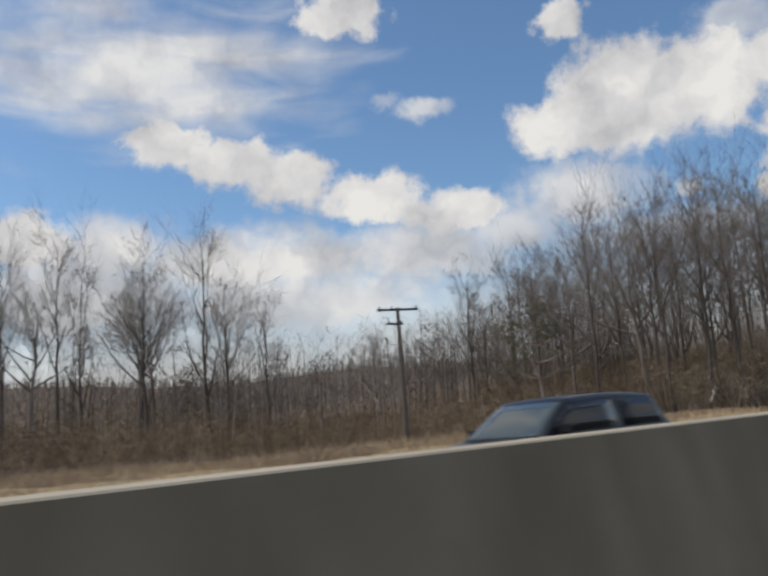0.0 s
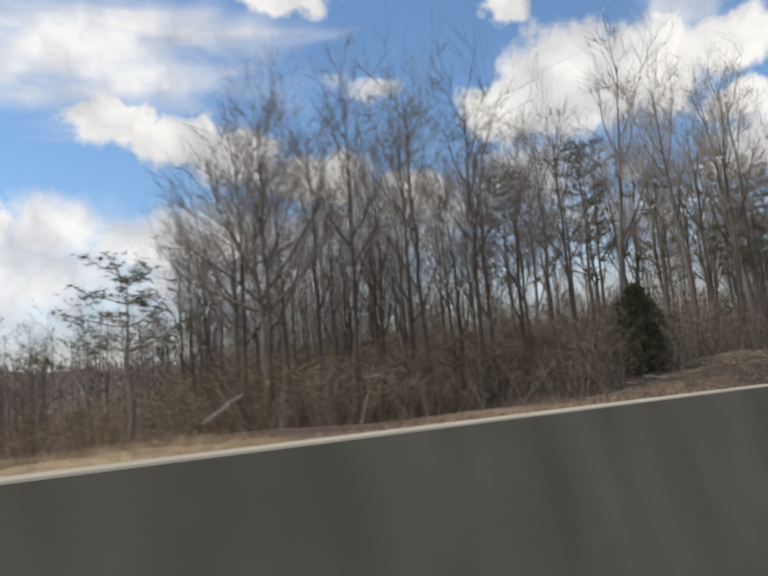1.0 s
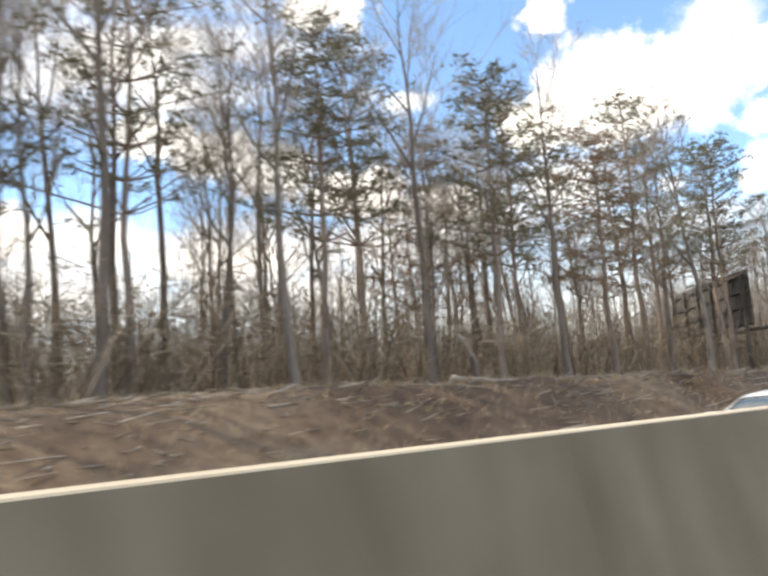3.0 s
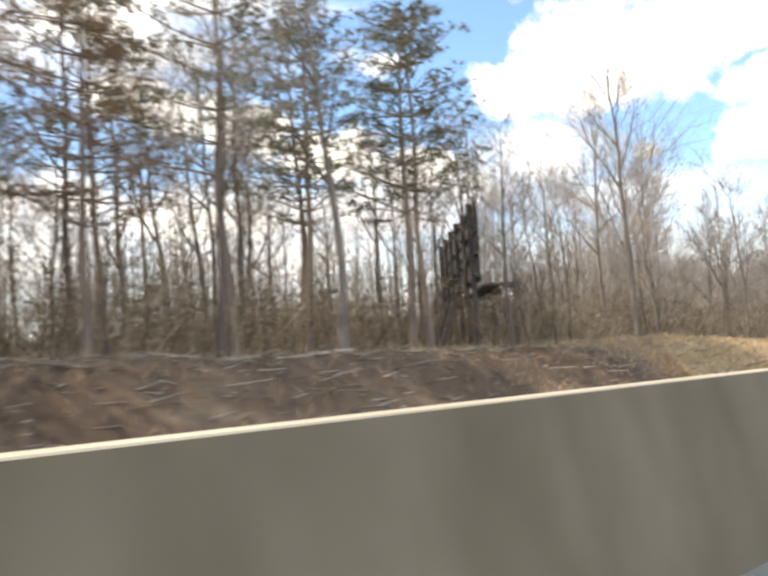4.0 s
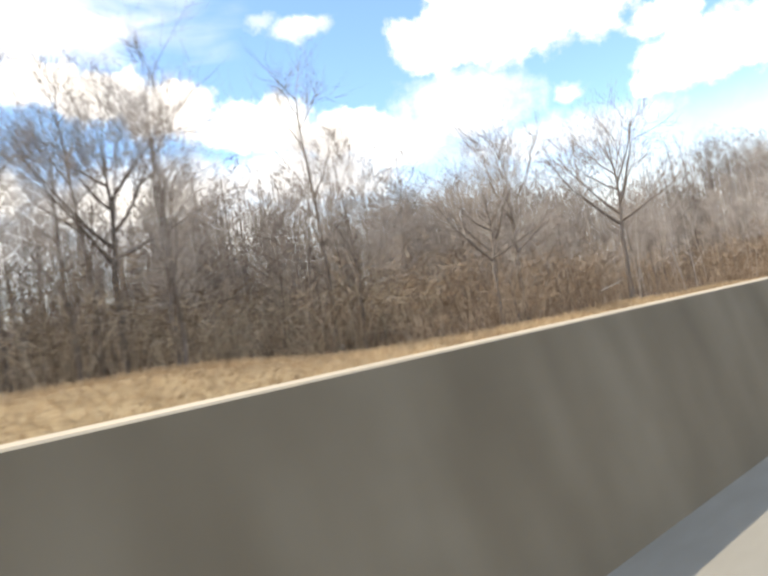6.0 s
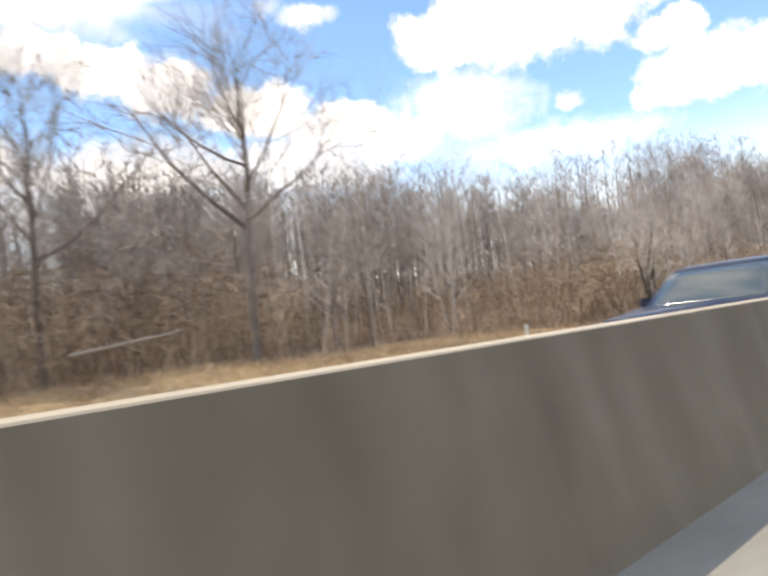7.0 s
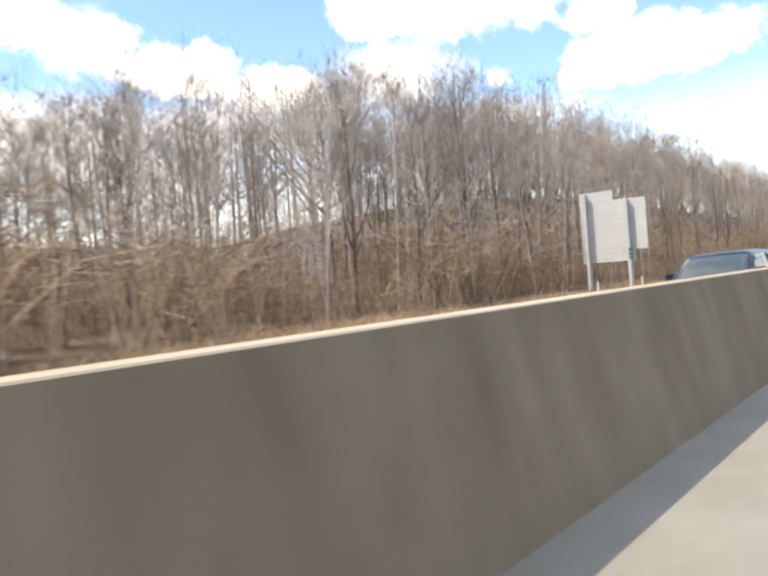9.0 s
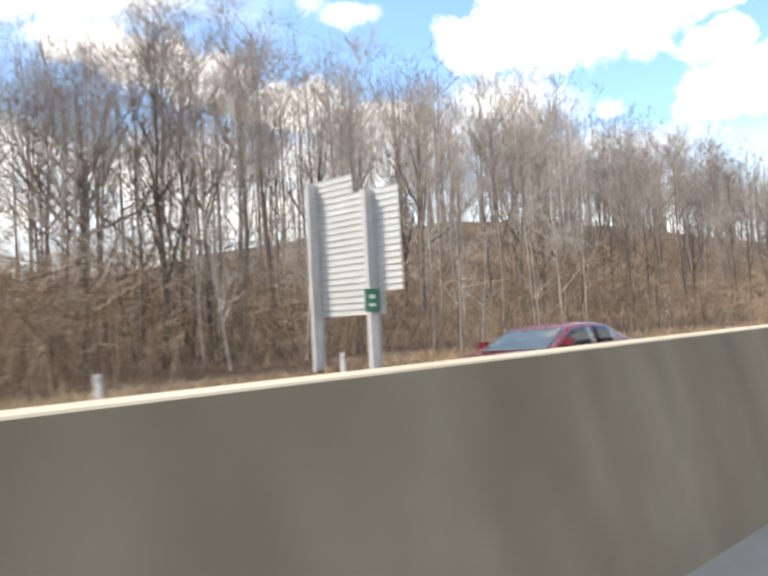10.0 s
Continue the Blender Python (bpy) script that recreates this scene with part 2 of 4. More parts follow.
NEEDLES = material("pine needles", [(0.25, (0.095, 0.098, 0.062)), (0.5, (0.19, 0.183, 0.118)), (0.75, (0.32, 0.295, 0.19))],
                   scale=0.7, fine=6.0, vary=0.25, bump=0.0)
RUST_NEEDLES = material("browned needles", [(0.25, (0.20, 0.135, 0.088)), (0.75, (0.40, 0.295, 0.20))], scale=0.7, vary=0.2, bump=0.0)
let_light_through(NEEDLES, 0.4)
let_light_through(RUST_NEEDLES, 0.4)
CEDAR = material("cedar foliage", [(0.25, (0.052, 0.054, 0.029)), (0.75, (0.145, 0.138, 0.070))], scale=1.4, vary=0.2, bump=0.0)
LITTER = material("leaf litter", [(0.3, (0.034, 0.020, 0.014)), (0.5, (0.13, 0.086, 0.055)), (0.72, (0.30, 0.222, 0.145))],
                  scale=0.16, fine=12.0, bump=0.8, bump_scale=7)
GRASS = material("dry winter grass", [(0.25, (0.26, 0.172, 0.098)), (0.5, (0.44, 0.315, 0.186)), (0.75, (0.62, 0.48, 0.305))],
                 scale=0.2, fine=12.0, bump=0.0, island=0.4)
MATTED = material("matted dry grass", [(0.3, (0.19, 0.130, 0.070)), (0.5, (0.36, 0.262, 0.142)), (0.7, (0.54, 0.42, 0.25))],
                  scale=0.9, fine=9.0, bump=1.0, bump_scale=14, patch=0.5, squash=(0.6, 1.4, 1))
LOGWOOD = material("weathered fallen wood", [(0.3, (0.20, 0.16, 0.12)), (0.7, (0.46, 0.40, 0.33))], scale=2.5, squash=(0.3, 2, 2), vary=0.3, bump=0.5, island=0.5)
GALV = material("galvanised steel", [(0.3, (0.38, 0.38, 0.375)), (0.7, (0.53, 0.53, 0.52))], scale=4.0, rough=0.55, metal=0.0, bump=0.1)
SIGN_BACK = material("bare aluminium sign back", [(0.3, (0.46, 0.47, 0.46)), (0.7, (0.58, 0.59, 0.58))], scale=1.2, rough=0.55, metal=0.15, bump=0.05)
GREEN = plain("green sign sheet", (0.02, 0.16, 0.09), 0.4)
WHITE_PAINT = plain("white paint", (0.75, 0.75, 0.72), 0.45)
POLE_WOOD = material("weathered pole wood", [(0.3, (0.10, 0.08, 0.065)), (0.7, (0.20, 0.17, 0.14))], scale=2, squash=(3, 3, 0.3), bump=0.4)
DARK_STEEL = material("dark painted timber", [(0.3, (0.07, 0.063, 0.056)), (0.7, (0.155, 0.142, 0.128))], scale=2, bump=0.3)
RUBBER = plain("tyre rubber", (0.02, 0.02, 0.02), 0.85)
RIM = plain("alloy rim", (0.5, 0.5, 0.52), 0.35, 0.8)
GLASS = plain("tinted car glass", (0.015, 0.018, 0.02), 0.08, 0.0, 0.45)
# Base colour lifted to cyan-grey in place of the sky's reflection.
WINDSCREEN = plain("windscreen glass", (0.06, 0.078, 0.082), 0.08, 0.0, 0.9)
TRIM = plain("black trim", (0.02, 0.02, 0.02), 0.5)
LAMP_GLASS = plain("headlamp lens", (0.7, 0.72, 0.74), 0.12, 0.2)
RED_LENS = plain("tail lamp lens", (0.35, 0.02, 0.02), 0.2)


# ---------------------------------------------------------------- mesh helpers
def mesh_object(name, verts, faces, mat, parent=None, smooth=False):
    me = bpy.data.meshes.new(name)
    me.from_pydata(verts, [], faces)
    me.update()
    if mat:
        me.materials.append(mat)
    if smooth:
        me.polygons.foreach_set("use_smooth", [True] * len(me.polygons))
    ob = new(name, me)
    ob.parent = parent
    return ob


def part(name, bm, mat, parent=None, label="", bevel=0.0, smooth=False):
    if bevel:
        bmesh.ops.bevel(bm, geom=[e for e in bm.edges if len(e.link_faces) == 2 and e.calc_face_angle(0) > 0.5],
                        offset=bevel, segments=2, affect="EDGES", clamp_overlap=True)
    bmesh.ops.recalc_face_normals(bm, faces=bm.faces)
    me = bpy.data.meshes.new(name)
    bm.to_mesh(me)
    bm.free()
    me.materials.append(mat)
    if smooth:
        me.polygons.foreach_set("use_smooth", [True] * len(me.polygons))
    ob = new(name, me)
    ob.parent = parent
    if label:
        ob["label"] = label
    return ob


def box(bm, x0, x1, y0, y1, z0, z1):
    v = [bm.verts.new(p) for p in ((x0, y0, z0), (x1, y0, z0), (x1, y1, z0), (x0, y1, z0), (x0, y0, z1), (x1, y0, z1), (x1, y1, z1), (x0, y1, z1))]
    for f in ((3, 2, 1, 0), (4, 5, 6, 7), (0, 1, 5, 4), (1, 2, 6, 5), (2, 3, 7, 6), (3, 0, 4, 7)):
        bm.faces.new([v[i] for i in f])
    return bm


def prism(bm, outline, axis, a, b):
    """A closed outline drawn along one axis from a to b."""
    def put(p, d):
        return {"x": (d, p[0], p[1]), "y": (p[0], d, p[1]), "z": (p[0], p[1], d)}[axis]
    lo = [bm.verts.new(put(p, a)) for p in outline]
    hi = [bm.verts.new(put(p, b)) for p in outline]
    n = len(outline)
    bm.faces.new(lo[::-1])
    bm.faces.new(hi)
    for i in range(n):
        bm.faces.new((lo[i], lo[(i + 1) % n], hi[(i + 1) % n], hi[i]))
    return bm


def smooth01(v, a, b):
    t = max(0.0, min(1.0, (v - a) / (b - a)))
    return t * t * (3 - 2 * t)


# ---------------------------------------------------------------- ground
ROAD_Y = 12.6       # outer edge of the far carriageway
FAR_Z = -0.19       # the far carriageway lies a little lower and falls outward
FALL = 0.024


def far_road(y):
    return FAR_Z - FALL * (y - 2.3)


def land(x, y):
    """Height of the ground."""
    if y < 2.3:
        return -0.12 if y > -14 else -0.12 - 0.02 * min(60, -14 - y)
    z = FAR_Z - FALL * (min(y, ROAD_Y) - 2.3) - 0.12
    if y < ROAD_Y:
        return z
    z += 0.12 * smooth01(y, ROAD_Y, ROAD_Y + 0.4)
    bank = 1.75 * smooth01(x, 58, 76) * (1 - 0.45 * smooth01(x, 140, 168)) * (1 - smooth01(x, 166, 188))
    z += (bank + 0.45) * smooth01(y, 13.6, 18.5)
    z += (0.30 * noise.noise((x * 0.13, y * 0.17, 0)) + 0.16 * noise.noise((x * 0.55, y * 0.6, 3)) * smooth01(x, 60, 75) * (1 - smooth01(x, 140, 160))) * smooth01(y, 13.5, 16)
    # narrow slanting hollows cut into the bank
    for gx in (107.6, 113.6, 131.4):
        z -= 0.8 * math.exp(-((x - gx - 0.45 * (17 - y)) / 0.85) ** 2) * smooth01(y, 13.8, 15.2) * (1 - smooth01(y, 18.5, 20))
    # a hollow with a field before the bank, a hillside after it
    z -= 1.2 * (1 - smooth01(x, 45, 66)) * smooth01(y, 22, 40)
    hill = 1.5 * smooth01(x, 180, 206) + 2.0 * smooth01(x, 215, 255) + 10.0 * smooth01(x, 270, 356)
    z += hill * (smooth01(y, 22, 60) - 0.3 * smooth01(y, 64, 100))
    z += 27.0 * smooth01(y, 260, 480) * (1 + 0.18 * noise.noise((x * 0.006, 3.0, 0)))
    z += 1.2 * noise.noise((x * 0.03, y * 0.03, 5)) * smooth01(y, 35, 80)
    return z


def build_ground():
    xs = sorted(set([-2600, -1500, -800, -400, -200, -120, -80] + [v * 2.0 for v in range(-30, 221)] + [104 + 0.5 * v for v in range(0, 66)] + [460, 500, 560, 640, 760, 950, 1300, 1900, 2600]))
    ys = sorted(set([-2600, -1200, -500, -200, -90, -40, -14, 2.29, 2.31, 12.6, 12.8, 13.0] + [13.0 + 0.6 * i for i in range(1, 26)]
                    + [29 + 2.5 * i for i in range(0, 26)] + [100, 115, 135, 160, 190, 225, 260, 300, 340, 380, 420, 460, 500, 600, 900, 1500, 2600]))
    verts = [(x, y, land(x, y)) for y in ys for x in xs]
    nx = len(xs)
    faces = [(j * nx + i, j * nx + i + 1, (j + 1) * nx + i + 1, (j + 1) * nx + i) for j in range(len(ys) - 1) for i in range(nx - 1)]
    ob = mesh_object("ground", verts, faces, LITTER, smooth=True)
    tagged(ob, "brown leaf litter and bare earth under leafless roadside woods", "ground", kind="structure")


def build_verge(name, x0, x1, reach):
    """Matted dry grass over the strip beside the far carriageway, with a ragged outer edge."""
    nx, ny = int((x1 - x0) / 0.7), 16
    verts = []
    for j in range(ny + 1):
        for i in range(nx + 1):
            x = x0 + (x1 - x0) * i / nx
            ends = smooth01(x, x0, x0 + 7) * (1 - smooth01(x, x1 - 7, x1))
            wide = 0.5 + (reach - 13.2) * ends * (0.84 + 0.35 * noise.noise((x * 0.22, 4.0, 0)) + 0.15 * noise.noise((x * 0.9, 9.0, 0)))
            y = 12.72 + wide * j / ny
            verts.append((x, y, land(x, y) + (0.07 + 0.07 * noise.noise((x * 1.3, y * 1.6, 2.0))) * (1 if 0 < j < ny else 0) - (0.06 if j in (0, ny) else 0)))
    faces = [(j * (nx + 1) + i, j * (nx + 1) + i + 1, (j + 1) * (nx + 1) + i + 1, (j + 1) * (nx + 1) + i) for j in range(ny) for i in range(nx)]
    ob = mesh_object(name, verts, faces, MATTED, smooth=True)
    tagged(ob, "matted straw-coloured winter grass beside the carriageway", "verge", kind="structure")


def build_roads():
    ob = part("road_near", box(bmesh.new(), -400, 900, -9.5, 0.55, -0.6, 0.0), ASPHALT)
    tagged(ob, "dark worn asphalt lanes beside the median shoulder", "road", kind="structure")
    ob = part("shoulder", box(bmesh.new(), -400, 900, 0.555, 2.3, -0.6, 0.004), PAVEMENT)
    tagged(ob, "pale worn concrete shoulder beside the median barrier", "road shoulder", kind="structure")
    low = FAR_Z - FALL * (ROAD_Y - 2.3)
    bm = prism(bmesh.new(), [(2.32, -0.9), (ROAD_Y, -0.9), (ROAD_Y, low), (2.32, FAR_Z)], "x", -400, 900)
    ob = part("road_far", bm, ASPHALT)
    tagged(ob, "dark asphalt carriageway beyond the median barrier", "road", kind="structure")
    for name, y, w in (("edge_line_1", 3.1, 0.12), ("edge_line_2", 10.6, 0.12)):
        ob = part(name, box(bmesh.new(), -400, 900, y - w / 2, y + w / 2, far_road(y) - 0.01, far_road(y) + 0.006), WHITE_PAINT)
        tagged(ob, "painted edge line on the asphalt carriageway", "road marking", kind="structure")


BAR_Y, BAR_H = 2.2, 1.063


def build_barrier():
    """Median barrier, cast in lengths with a narrow joint between them."""
    root = new("median_barrier")
    tagged(root, "grey-brown weathered concrete median barrier with its top coloured pale as sunlit", "barrier", kind="structure")
    w = 0.18
    side = [(-0.245, 0.0), (-0.125, 0.53), (-0.004, BAR_H - 0.008), (0.004, BAR_H)]
    outline = [(BAR_Y + a, z) for a, z in side] + [(BAR_Y + w - a, z) for a, z in side[::-1]]
    outline[-1] = (outline[-1][0], FAR_Z)
    length = 6.0
    bm = prism(bmesh.new(), [(y, z) for y, z in outline], "x", 0.006, length - 0.006)
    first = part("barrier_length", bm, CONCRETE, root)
    first.data.materials.append(SUNLIT_TOP)
    # upward faces take the paler colour that stands for sunlight
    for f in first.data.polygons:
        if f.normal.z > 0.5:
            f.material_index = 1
    for k in range(-8, 110):
        o = first if k == -8 else first.copy()
        if k != -8:
            scene.collection.objects.link(o)
        o.location.x = k * length


build_ground()
build_verge("verge_1", -26, 46, 20.5)
build_verge("verge_2", 135.5, 222, 20.6)
build_verge("verge_3", 215, 345, 15.6)
build_roads()
build_barrier()

# ---------------------------------------------------------------- trees
def tube(verts, faces, pts, radii, sides):
    """A tapered tube through the points, open at its ends."""
    base = len(verts)
    for i, p in enumerate(pts):
        d = (pts[min(i + 1, len(pts) - 1)] - pts[max(i - 1, 0)]).normalized()
        u = d.cross(Vector((0.3, 0.9, 0.2))).normalized()
        v = d.cross(u)
        for k in range(sides):
            a = 2 * math.pi * k / sides
            verts.append(p + (u * math.cos(a) + v * math.sin(a)) * radii[i])
    for i in range(len(pts) - 1):
        for k in range(sides):
            a, b = base + i * sides + k, base + i * sides + (k + 1) % sides
            faces.append((a, b, b + sides, a + sides))


def spike(verts, faces, p, q, r):
    """A small branch: a slim three-sided cone."""
    d = (q - p).normalized()
    u = d.cross(Vector((0.3, 0.9, 0.2))).normalized() * r
    v = d.cross(u)
    b = len(verts)
    verts.extend((p + u, p - u * 0.5 + v * 0.87, p - u * 0.5 - v * 0.87, q))
    faces.extend(((b, b + 1, b + 3), (b + 1, b + 2, b + 3), (b + 2, b, b + 3)))


def twig(verts, faces, rng, p, q, r):
    """The finest twigs, about a centimetre thick at the foot and pointed."""
    w = (q - p).cross(Vector((rng.gauss(0, 1), rng.gauss(0, 1), rng.gauss(0, 1)))).normalized() * r
    b = len(verts)
    verts.extend((p - w, p + w, q))
    faces.append((b, b + 1, b + 2))


def bough(rng, start, way, length, segs, up=0.15, wild=0.25):
    """Points along a branch that wanders and turns up a little."""
    pts, d = [start.copy()], way.normalized()
    for _ in range(segs):
        d = (d + Vector((rng.uniform(-wild, wild), rng.uniform(-wild, wild), rng.uniform(-wild, wild) + up))).normalized()
        pts.append(pts[-1] + d * (length / segs))
    return pts


def side_way(rng, d, angle):
    u = d.cross(Vector((rng.uniform(-1, 1), rng.uniform(-1, 1), rng.uniform(-1, 1)))).normalized()
    return (d * math.cos(angle) + u * math.sin(angle)).normalized()


def bare_tree(seed, height, crown_from, limbs, spread, detail, girth, label, climb=(0.55, 1.25), crown_to=0.97, stout=0.62, bark=None, fine=None):
    """A leafless tree: trunk, single limbs and a crown of fine twigs."""
    rng = random.Random(seed)
    root = new("bare_tree")
    tagged(root, label, "tree", group="leafless trees beside the road")
    tv, tf = [], []
    n = 9
    lean = Vector((rng.uniform(-0.05, 0.05), rng.uniform(-0.05, 0.05), 1))
    trunk = [Vector((0, 0, -0.4))]
    for i in range(n):
        trunk.append(trunk[-1] + (lean + Vector((rng.uniform(-0.09, 0.09), rng.uniform(-0.09, 0.09), 0))) * (height * 0.93 + 0.4) / n)
    radii = [girth * (1.25 if i == 0 else 1) * (1 - 0.93 * i / n) + 0.012 for i in range(n + 1)]
    tube(tv, tf, trunk, radii, 8)
    mesh_object("trunk", tv, tf, bark or BARK, root, smooth=True)
    cv, cf = [], []

    def twigs(pts, r, level):
        whole = (pts[-1] - pts[0]).length
        for _ in range(detail[level]):
            f = rng.uniform(0.16, 1.0)
            k = f * (len(pts) - 1)
            i = min(int(k), len(pts) - 2)
            p = pts[i].lerp(pts[i + 1], k - i)
            d = (pts[i + 1] - pts[i]).normalized()
            if level + 1 == len(detail):
                way = side_way(rng, d, rng.uniform(0.25, 0.85)) + Vector((0, 0, 0.15))
                twig(cv, cf, rng, p, p + way * (0.4 + whole * rng.uniform(0.4, 1.0)), rng.uniform(0.005, 0.009))
                continue
            length = whole * rng.uniform(0.4, 0.72) * (1.15 - 0.45 * f)
            b = bough(rng, p, side_way(rng, d, rng.uniform(0.4, 0.95)), length, 2 if level < 1 else 1, 0.14, 0.22)
            rr = max(0.009, r * 0.5)
            if level:
                spike(cv, cf, b[0], b[-1], rr)
            else:
                tube(cv, cf, b, [rr * (1 - 0.6 * q / (len(b) - 1)) for q in range(len(b))], 3)
            twigs(b, rr, level + 1)

    for i in range(limbs):
        f = crown_from + (crown_to - crown_from) * (i + rng.uniform(0, 0.8)) / limbs
        k = f * n
        j = min(int(k), n - 1)
        p = trunk[j].lerp(trunk[j + 1], k - j)
        a = i * 2.4 + rng.uniform(-0.5, 0.5)
        rise = rng.uniform(*climb) + 0.5 * f
        way = Vector((math.cos(a), math.sin(a), rise))
        length = height * spread * (1.12 - 0.72 * f) * rng.uniform(0.75, 1.2)
        b = bough(rng, p, way, length, 5, 0.16, 0.2)
        r0 = girth * (1 - 0.9 * f) * stout + 0.012
        lv, lf = [], []
        tube(lv, lf, b, [r0 * (1 - 0.82 * q / 5) for q in range(6)], 5)
        mesh_object("limb", lv, lf, bark or BARK, root, smooth=True)
        twigs(b, r0 * 0.55, 0)
    twigs(trunk[n // 2:], girth * 0.3, 0)
    mesh_object("crown", cv, cf, fine or TWIG, root)
    return root


def tuft(verts, faces, rng, p, size, blades, flat=0.5, width=0.10):
    """A spray of thin needle blades round a point."""
    for _ in range(blades):
        d = Vector((rng.gauss(0, 1), rng.gauss(0, 1), rng.gauss(0, flat))).normalized()
        q = p + d * size * rng.uniform(0.6, 1.1)
        s = d.cross(Vector((rng.uniform(-1, 1), rng.uniform(-1, 1), 1))).normalized() * size * width
        b = len(verts)
        verts.extend((p - s, p + s, q))
        faces.append((b, b + 1, b + 2))


def pine_tree(seed, height, needles, label, crown_from=0.42, whorls=9, boughs=6, spread=0.29, tufts=19):
    rng = random.Random(seed)
    root = new("pine_tree")
    tagged(root, label, "pine tree", group="pines on the bank")
    tv, tf = [], []
    trunk = [Vector((0, 0, -0.4))]
    for i in range(8):
        trunk.append(trunk[-1] + Vector((rng.uniform(-0.15, 0.15), rng.uniform(-0.15, 0.15), (height + 0.4) / 8)))
    tube(tv, tf, trunk, [0.19 * (1 - 0.9 * i / 8) + 0.01 for i in range(9)], 8)
    mesh_object("trunk", tv, tf, PINE_BARK, root, smooth=True)
    bv, bf, nv, nf = [], [], [], []
    for w in range(whorls):
        f = crown_from + (0.98 - crown_from) * w / (whorls - 1)
        k = f * 8
        j = min(int(k), 7)
        p = trunk[j].lerp(trunk[j + 1], k - j)
        for i in range(boughs):
            a = i * 6.28 / boughs + w * 0.7 + rng.uniform(-0.4, 0.4)
            length = height * spread * (1.05 - 0.65 * (f - crown_from) / (1 - crown_from)) * rng.uniform(0.45, 1.3)
            b = bough(rng, p, Vector((math.cos(a), math.sin(a), rng.uniform(0.0, 0.35))), length, 4, 0.07, 0.16)
            tube(bv, bf, b, [0.045 * (1 - 0.75 * q / 4) for q in range(5)], 4)
            if rng.random() < 0.12:
                continue
            for _ in range(tufts):
                t = rng.uniform(0.36, 1.0) ** 0.8 * 4
                q = min(int(t), 3)
                c = b[q].lerp(b[q + 1], t - q) + Vector((rng.gauss(0, 0.34), rng.gauss(0, 0.34), rng.gauss(0.05, 0.10)))
                tuft(nv, nf, rng, c, rng.uniform(0.24, 0.44), 13, 0.45, 0.055)
    mesh_object("boughwork", bv, bf, PINE_BARK, root)
    mesh_object("crown", nv, nf, needles, root)
    return root


def cedar_bush(seed, height, width):
    rng = random.Random(seed)
    root = new("cedar_bush")
    tagged(root, "dense dark green cedar bush at the edge of the woods", "evergreen bush", group="cedar bushes")
    tv, tf = [], []
    tube(tv, tf, [Vector((0, 0, -0.3)), Vector((0.05, 0, height * 0.5)), Vector((0, 0.05, height * 0.95))], [0.09, 0.06, 0.01], 6)
    mesh_object("trunk", tv, tf, BARK, root, smooth=True)
    nv, nf = [], []
    for _ in range(1300):
        f = rng.random()
        girth = math.sin(math.pi * (0.16 + 0.84 * f) ** 0.85) ** 0.6
        r = width * 0.5 * girth * rng.random() ** 0.45 * (0.72 + 0.45 * abs(noise.noise((math.cos(f * 9) * 2, f * 7, seed)))) * rng.uniform(0.8, 1.3)
        a = rng.uniform(0, 6.28)
        tuft(nv, nf, rng, Vector((r * math.cos(a), r * math.sin(a), 0.1 + f * (height - 0.3))), rng.uniform(0.2, 0.36), 12, 1.3, 0.07)
    mesh_object("crown", nv, nf, CEDAR, root)
    return root


def stand(ob, x, y, turn, scale=1.0, sink=0.0):
    m = pose(x, y, land(x, y) - sink, 0, 0, turn)
    c = copy_thing(ob, m)
    c.scale = (scale, scale, scale)
    return c


def canopy(x):
    """How tall the trees grow along the foot of the hill."""
    return 7.6 + 1.4 * smooth01(x, 225, 250) + 2.6 * smooth01(x, 258, 285)


